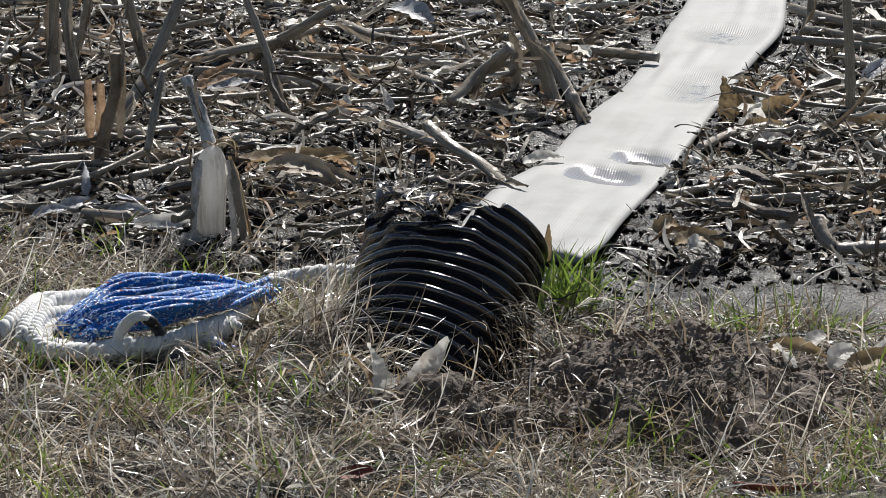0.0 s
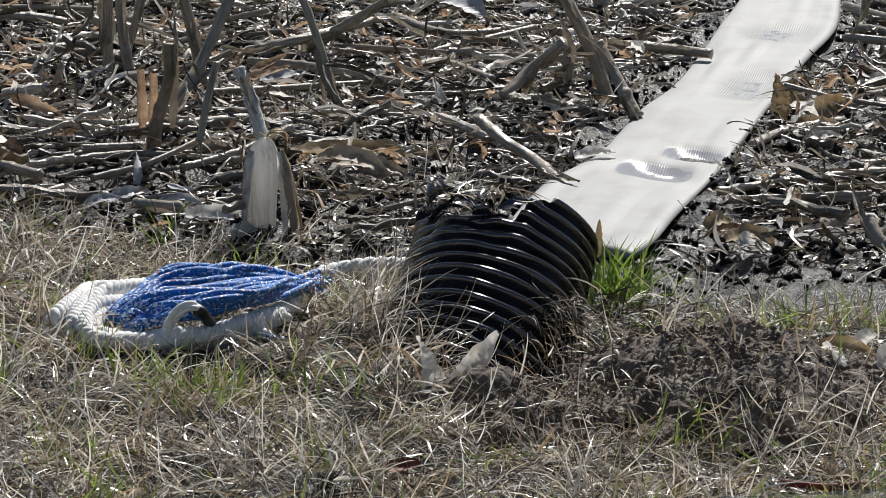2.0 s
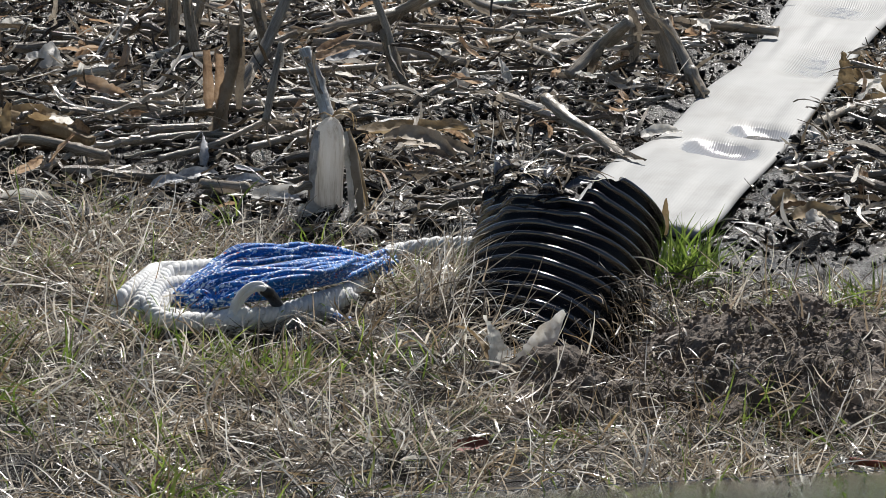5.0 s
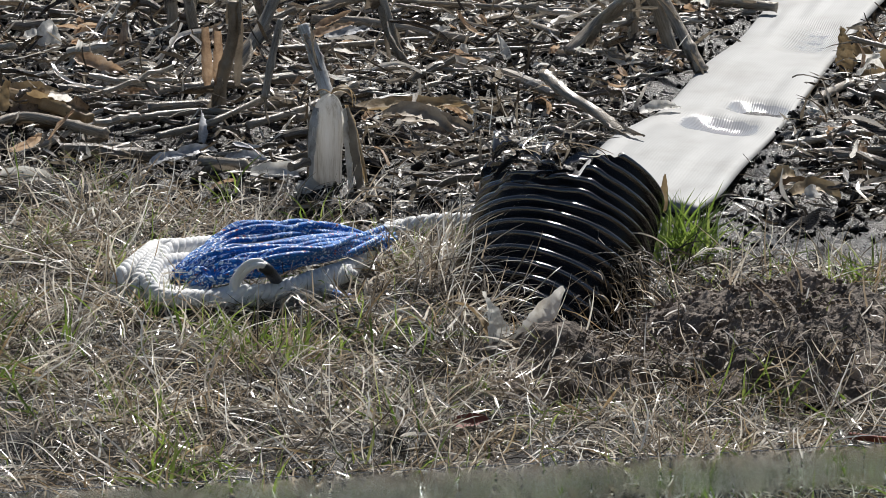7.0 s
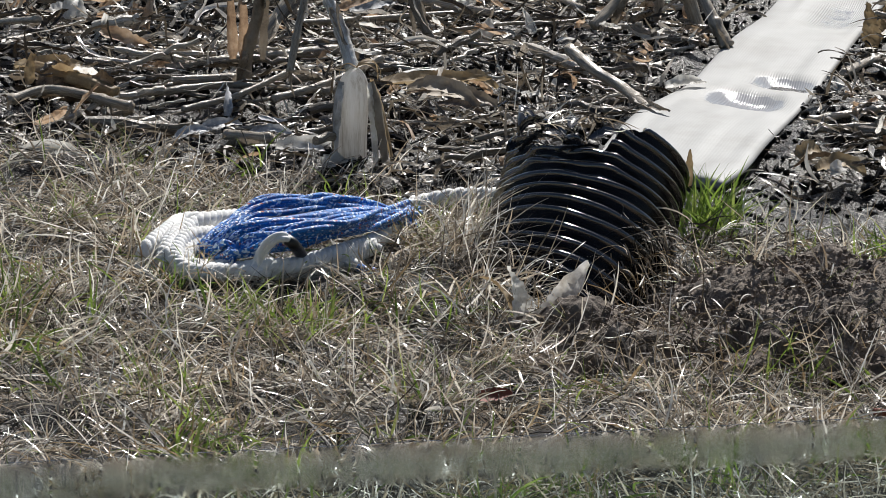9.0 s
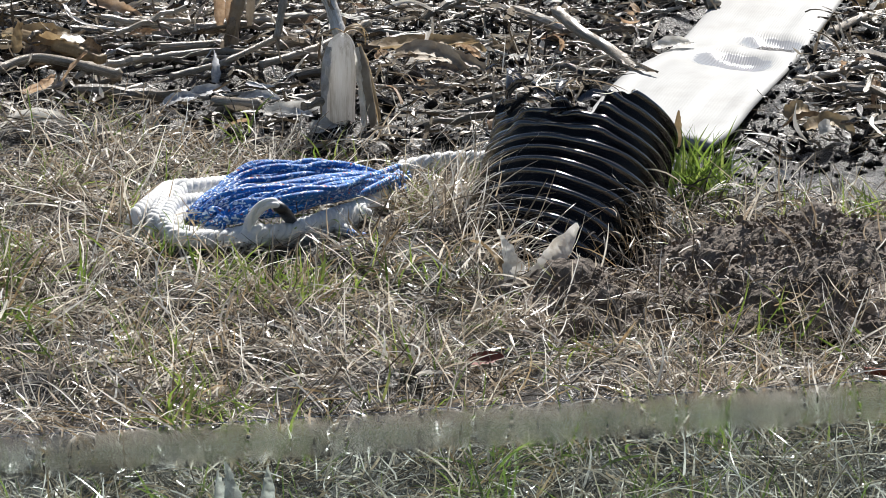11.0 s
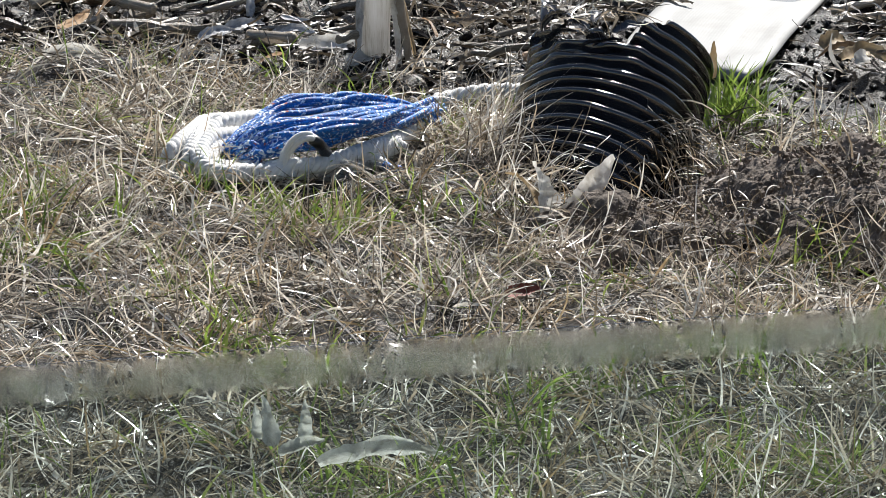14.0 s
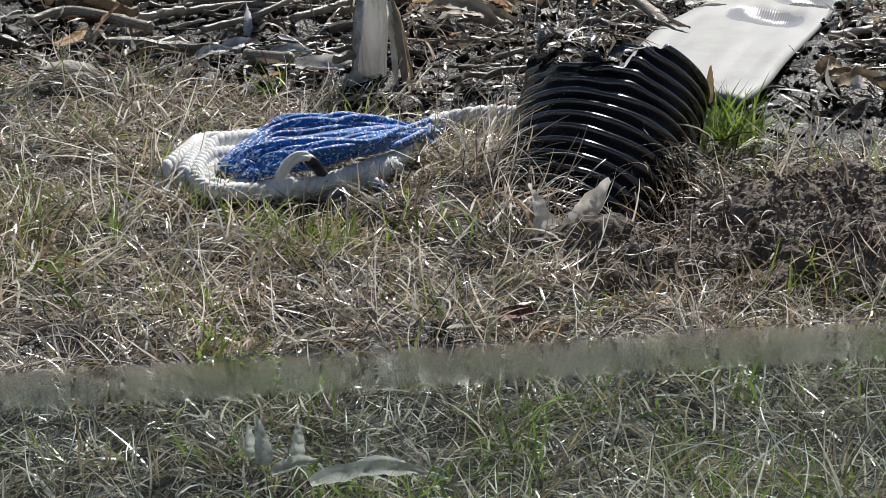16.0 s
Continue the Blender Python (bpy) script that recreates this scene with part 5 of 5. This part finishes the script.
sward("verge_grass", 26000, (0.06, 0.16), (0.003, 0.007), (0.1, 1.2), (0.8, 0.7), STRAW, "pale dead grass along the wider verge", area=WIDE, hole=NEAR, seg=4)
sward("verge_green", 16000, (0.05, 0.12), (0.004, 0.008), (0.6, 1.5), (0.6, 0.4), GREEN, "green grass along the wider verge", patchy=0.8, area=WIDE, hole=NEAR, seg=4)


def grass_tuft(place, count, spread, length):
    n = count
    b = rng.normal(0, spread, (n, 2))
    base = np.stack([b[:, 0], b[:, 1], 0 * b[:, 0]], -1)
    v, f = blades(base, rng.uniform(0, 2 * np.pi, n), rng.uniform(0.8, 1.5, n), rng.normal(0.5, 0.3, n), rng.uniform(0.55, 1.0, n) * length, rng.uniform(0.003, 0.005, n), 6, rng.normal(0, 0.3, n), rng.normal(0, 0.6, n), taper=0.98)
    ob = new("grass_tuft", mesh_of("grass_tuft", v, f, GREEN))
    ob.location = (place[0], place[1], float(ground_height(place[0], place[1])) - 0.003)
    return tagged(ob, "bright green grass tuft beside the black pipe", "grass tuft")


grass_tuft((0.165, -0.333, 0.000), 105, 0.024, 0.12)

def wisp(place, count, spread, lengths, az, rises, droop, material, label):
    """A handful of dead stems in one place."""
    n = count
    base = np.array(place)[None] + rng.normal(0, 1, (n, 3)) * np.array(spread)[None]
    v, f = blades(base, rng.normal(az, 1.2, n), rng.uniform(*rises, n), rng.normal(*droop, n), rng.uniform(*lengths, n), rng.uniform(0.001, 0.0026, n), 7, rng.normal(0, 0.8, n), rng.normal(0, 0.8, n), taper=0.8)
    o = np.array(place)
    ob = new("grass_wisp", mesh_of("grass_wisp", v - o, f, material, smooth=False))
    ob.location = place
    return tagged(ob, label, "grass wisp", kind="stuff")


def on_pipe(out, deg, lift=0.121):
    q = radians(deg)
    return tuple(PIPE_AT + AXIS * out + (FACE * math.cos(q) + SIDE * math.sin(q)) * lift)


wisp(on_pipe(0.09, -50), 40, (0.03, 0.02, 0.008), (0.03, 0.08), 1.0, (-0.2, 0.9), (0.8, 0.6), STRAW, "dry grass caught on the torn pipe mouth")
wisp(on_pipe(0.085, -25), 24, (0.03, 0.02, 0.008), (0.03, 0.07), 0.0, (-0.2, 0.8), (0.8, 0.6), THATCH, "brown dry grass caught on the torn pipe mouth")
wisp(on_pipe(-0.04, 38), 60, (0.03, 0.015, 0.012), (0.03, 0.09), -0.6, (-0.6, 0.7), (1.2, 0.6), THATCH, "brown rooty grass lying over the pipe")
wisp(on_pipe(-0.035, 42), 36, (0.03, 0.015, 0.012), (0.04, 0.11), -0.6, (-0.6, 0.7), (1.3, 0.6), STRAW, "dry grass and roots hanging over the pipe")
wisp(on_pipe(-0.09, 34), 45, (0.025, 0.02, 0.02), (0.03, 0.09), -0.9, (-0.9, 0.7), (1.2, 0.6), TANLEAF, "tan roots and dead grass matted on the pipe")
wisp(on_pipe(-0.13, 30), 35, (0.03, 0.02, 0.02), (0.03, 0.08), -0.6, (-0.6, 0.9), (1.2, 0.6), THATCH, "brown roots matted on the pipe")
wisp(on_pipe(-0.10, 52), 36, (0.025, 0.02, 0.02), (0.04, 0.12), -0.9, (-0.9, 0.5), (1.0, 0.6), STRAW, "long dry roots hanging over the pipe")
wisp(on_pipe(-0.06, 60), 60, (0.02, 0.02, 0.02), (0.05, 0.12), -1.2, (-1.3, 0.0), (0.4, 0.4), THATCH, "dead roots hanging down beside the pipe")
wisp((-0.330, -0.075, 0.006), 90, (0.06, 0.02, 0.004), (0.03, 0.08), 0.0, (0.2, 1.3), (1.0, 0.6), STRAW, "dry grass at the foot of the hanging ear")
wisp((-0.054, -1.009, 0.030), 60, (0.05, 0.02, 0.006), (0.04, 0.10), 0.5, (-0.1, 0.9), (0.7, 0.5), STRAW, "dry grass before the small soil heap")
wisp((0.049, -0.968, 0.035), 90, (0.045, 0.03, 0.006), (0.015, 0.05), 0.0, (-0.2, 1.2), (1.0, 0.8), THATCH, "fine roots in the small soil heap")
wisp((0.259, -0.937, 0.050), 110, (0.08, 0.06, 0.006), (0.02, 0.07), 0.0, (-0.2, 1.0), (1.0, 0.8), THATCH, "fine roots in the soil heap")
wisp((0.30, -0.86, 0.058), 150, (0.10, 0.09, 0.008), (0.015, 0.06), 0.0, (-0.2, 0.9), (1.0, 0.8), STRAW, "pale fine roots in the soil heap")
wisp((0.05, -0.95, 0.042), 60, (0.05, 0.04, 0.006), (0.01, 0.04), 0.0, (-0.2, 0.9), (1.0, 0.8), STRAW, "pale fine roots in the small soil heap")
wisp((0.185, -0.498, 0.020), 120, (0.05, 0.03, 0.006), (0.03, 0.08), 0.0, (0.1, 1.2), (1.0, 0.6), THATCH, "brown dead grass beside the pipe")
wisp((-0.152, -0.520, 0.020), 120, (0.025, 0.05, 0.006), (0.06, 0.15), 0.2, (0.5, 1.4), (0.9, 0.6), STRAW, "tall dry grass leaning on the pipe")
wisp((-0.105, -0.730, 0.020), 70, (0.035, 0.035, 0.006), (0.05, 0.12), 0.2, (0.5, 1.4), (0.9, 0.6), STRAW, "tall dry grass before the pipe")
wisp((-0.156, -0.455, 0.020), 320, (0.05, 0.05, 0.006), (0.05, 0.12), 0.0, (0.2, 1.3), (1.0, 0.6), STRAW, "thick dry grass against the pipe")
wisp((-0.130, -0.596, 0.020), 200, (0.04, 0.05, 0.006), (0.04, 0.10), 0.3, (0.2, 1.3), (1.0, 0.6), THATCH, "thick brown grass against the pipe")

# ---- the car window before the camera ----
def car_window():
    """A pane half wound down; its ground top edge crosses the view."""
    root = thing("window_1", (0, EYE[1] + 0.45, 0.0), "half-lowered car window pane with a ground top edge", "window", kind="structure")
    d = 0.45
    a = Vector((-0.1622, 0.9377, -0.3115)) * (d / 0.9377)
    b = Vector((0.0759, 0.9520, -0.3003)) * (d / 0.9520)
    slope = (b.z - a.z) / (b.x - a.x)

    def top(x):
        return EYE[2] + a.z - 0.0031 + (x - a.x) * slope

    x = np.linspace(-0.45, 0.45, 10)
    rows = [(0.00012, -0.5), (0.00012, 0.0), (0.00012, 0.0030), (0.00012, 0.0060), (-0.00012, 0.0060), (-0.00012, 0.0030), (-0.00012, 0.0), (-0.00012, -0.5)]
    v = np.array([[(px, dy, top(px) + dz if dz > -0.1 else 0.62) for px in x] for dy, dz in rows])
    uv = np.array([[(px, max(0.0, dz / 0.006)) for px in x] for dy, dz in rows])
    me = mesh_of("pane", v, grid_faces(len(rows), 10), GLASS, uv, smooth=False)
    bm = bmesh.new()
    bm.from_mesh(me)
    bmesh.ops.holes_fill(bm, edges=[e for e in bm.edges if e.is_boundary])
    bmesh.ops.recalc_face_normals(bm, faces=bm.faces)
    bm.to_mesh(me)
    bm.free()
    pane = part("pane", me, root, "clear greenish glass with a ground top edge")
    pane.visible_shadow = False
    v = [(px, py, pz) for pz in (0.0, 0.66) for py in (-0.04, 0.03) for px in (-0.5, 0.5)]
    part("door_panel", mesh_of("door_panel", v, [(0, 1, 3, 2), (4, 6, 7, 5), (0, 4, 5, 1), (2, 3, 7, 6), (0, 2, 6, 4), (1, 5, 7, 3)], PANEL, smooth=False), root, "plain dark car door panel")


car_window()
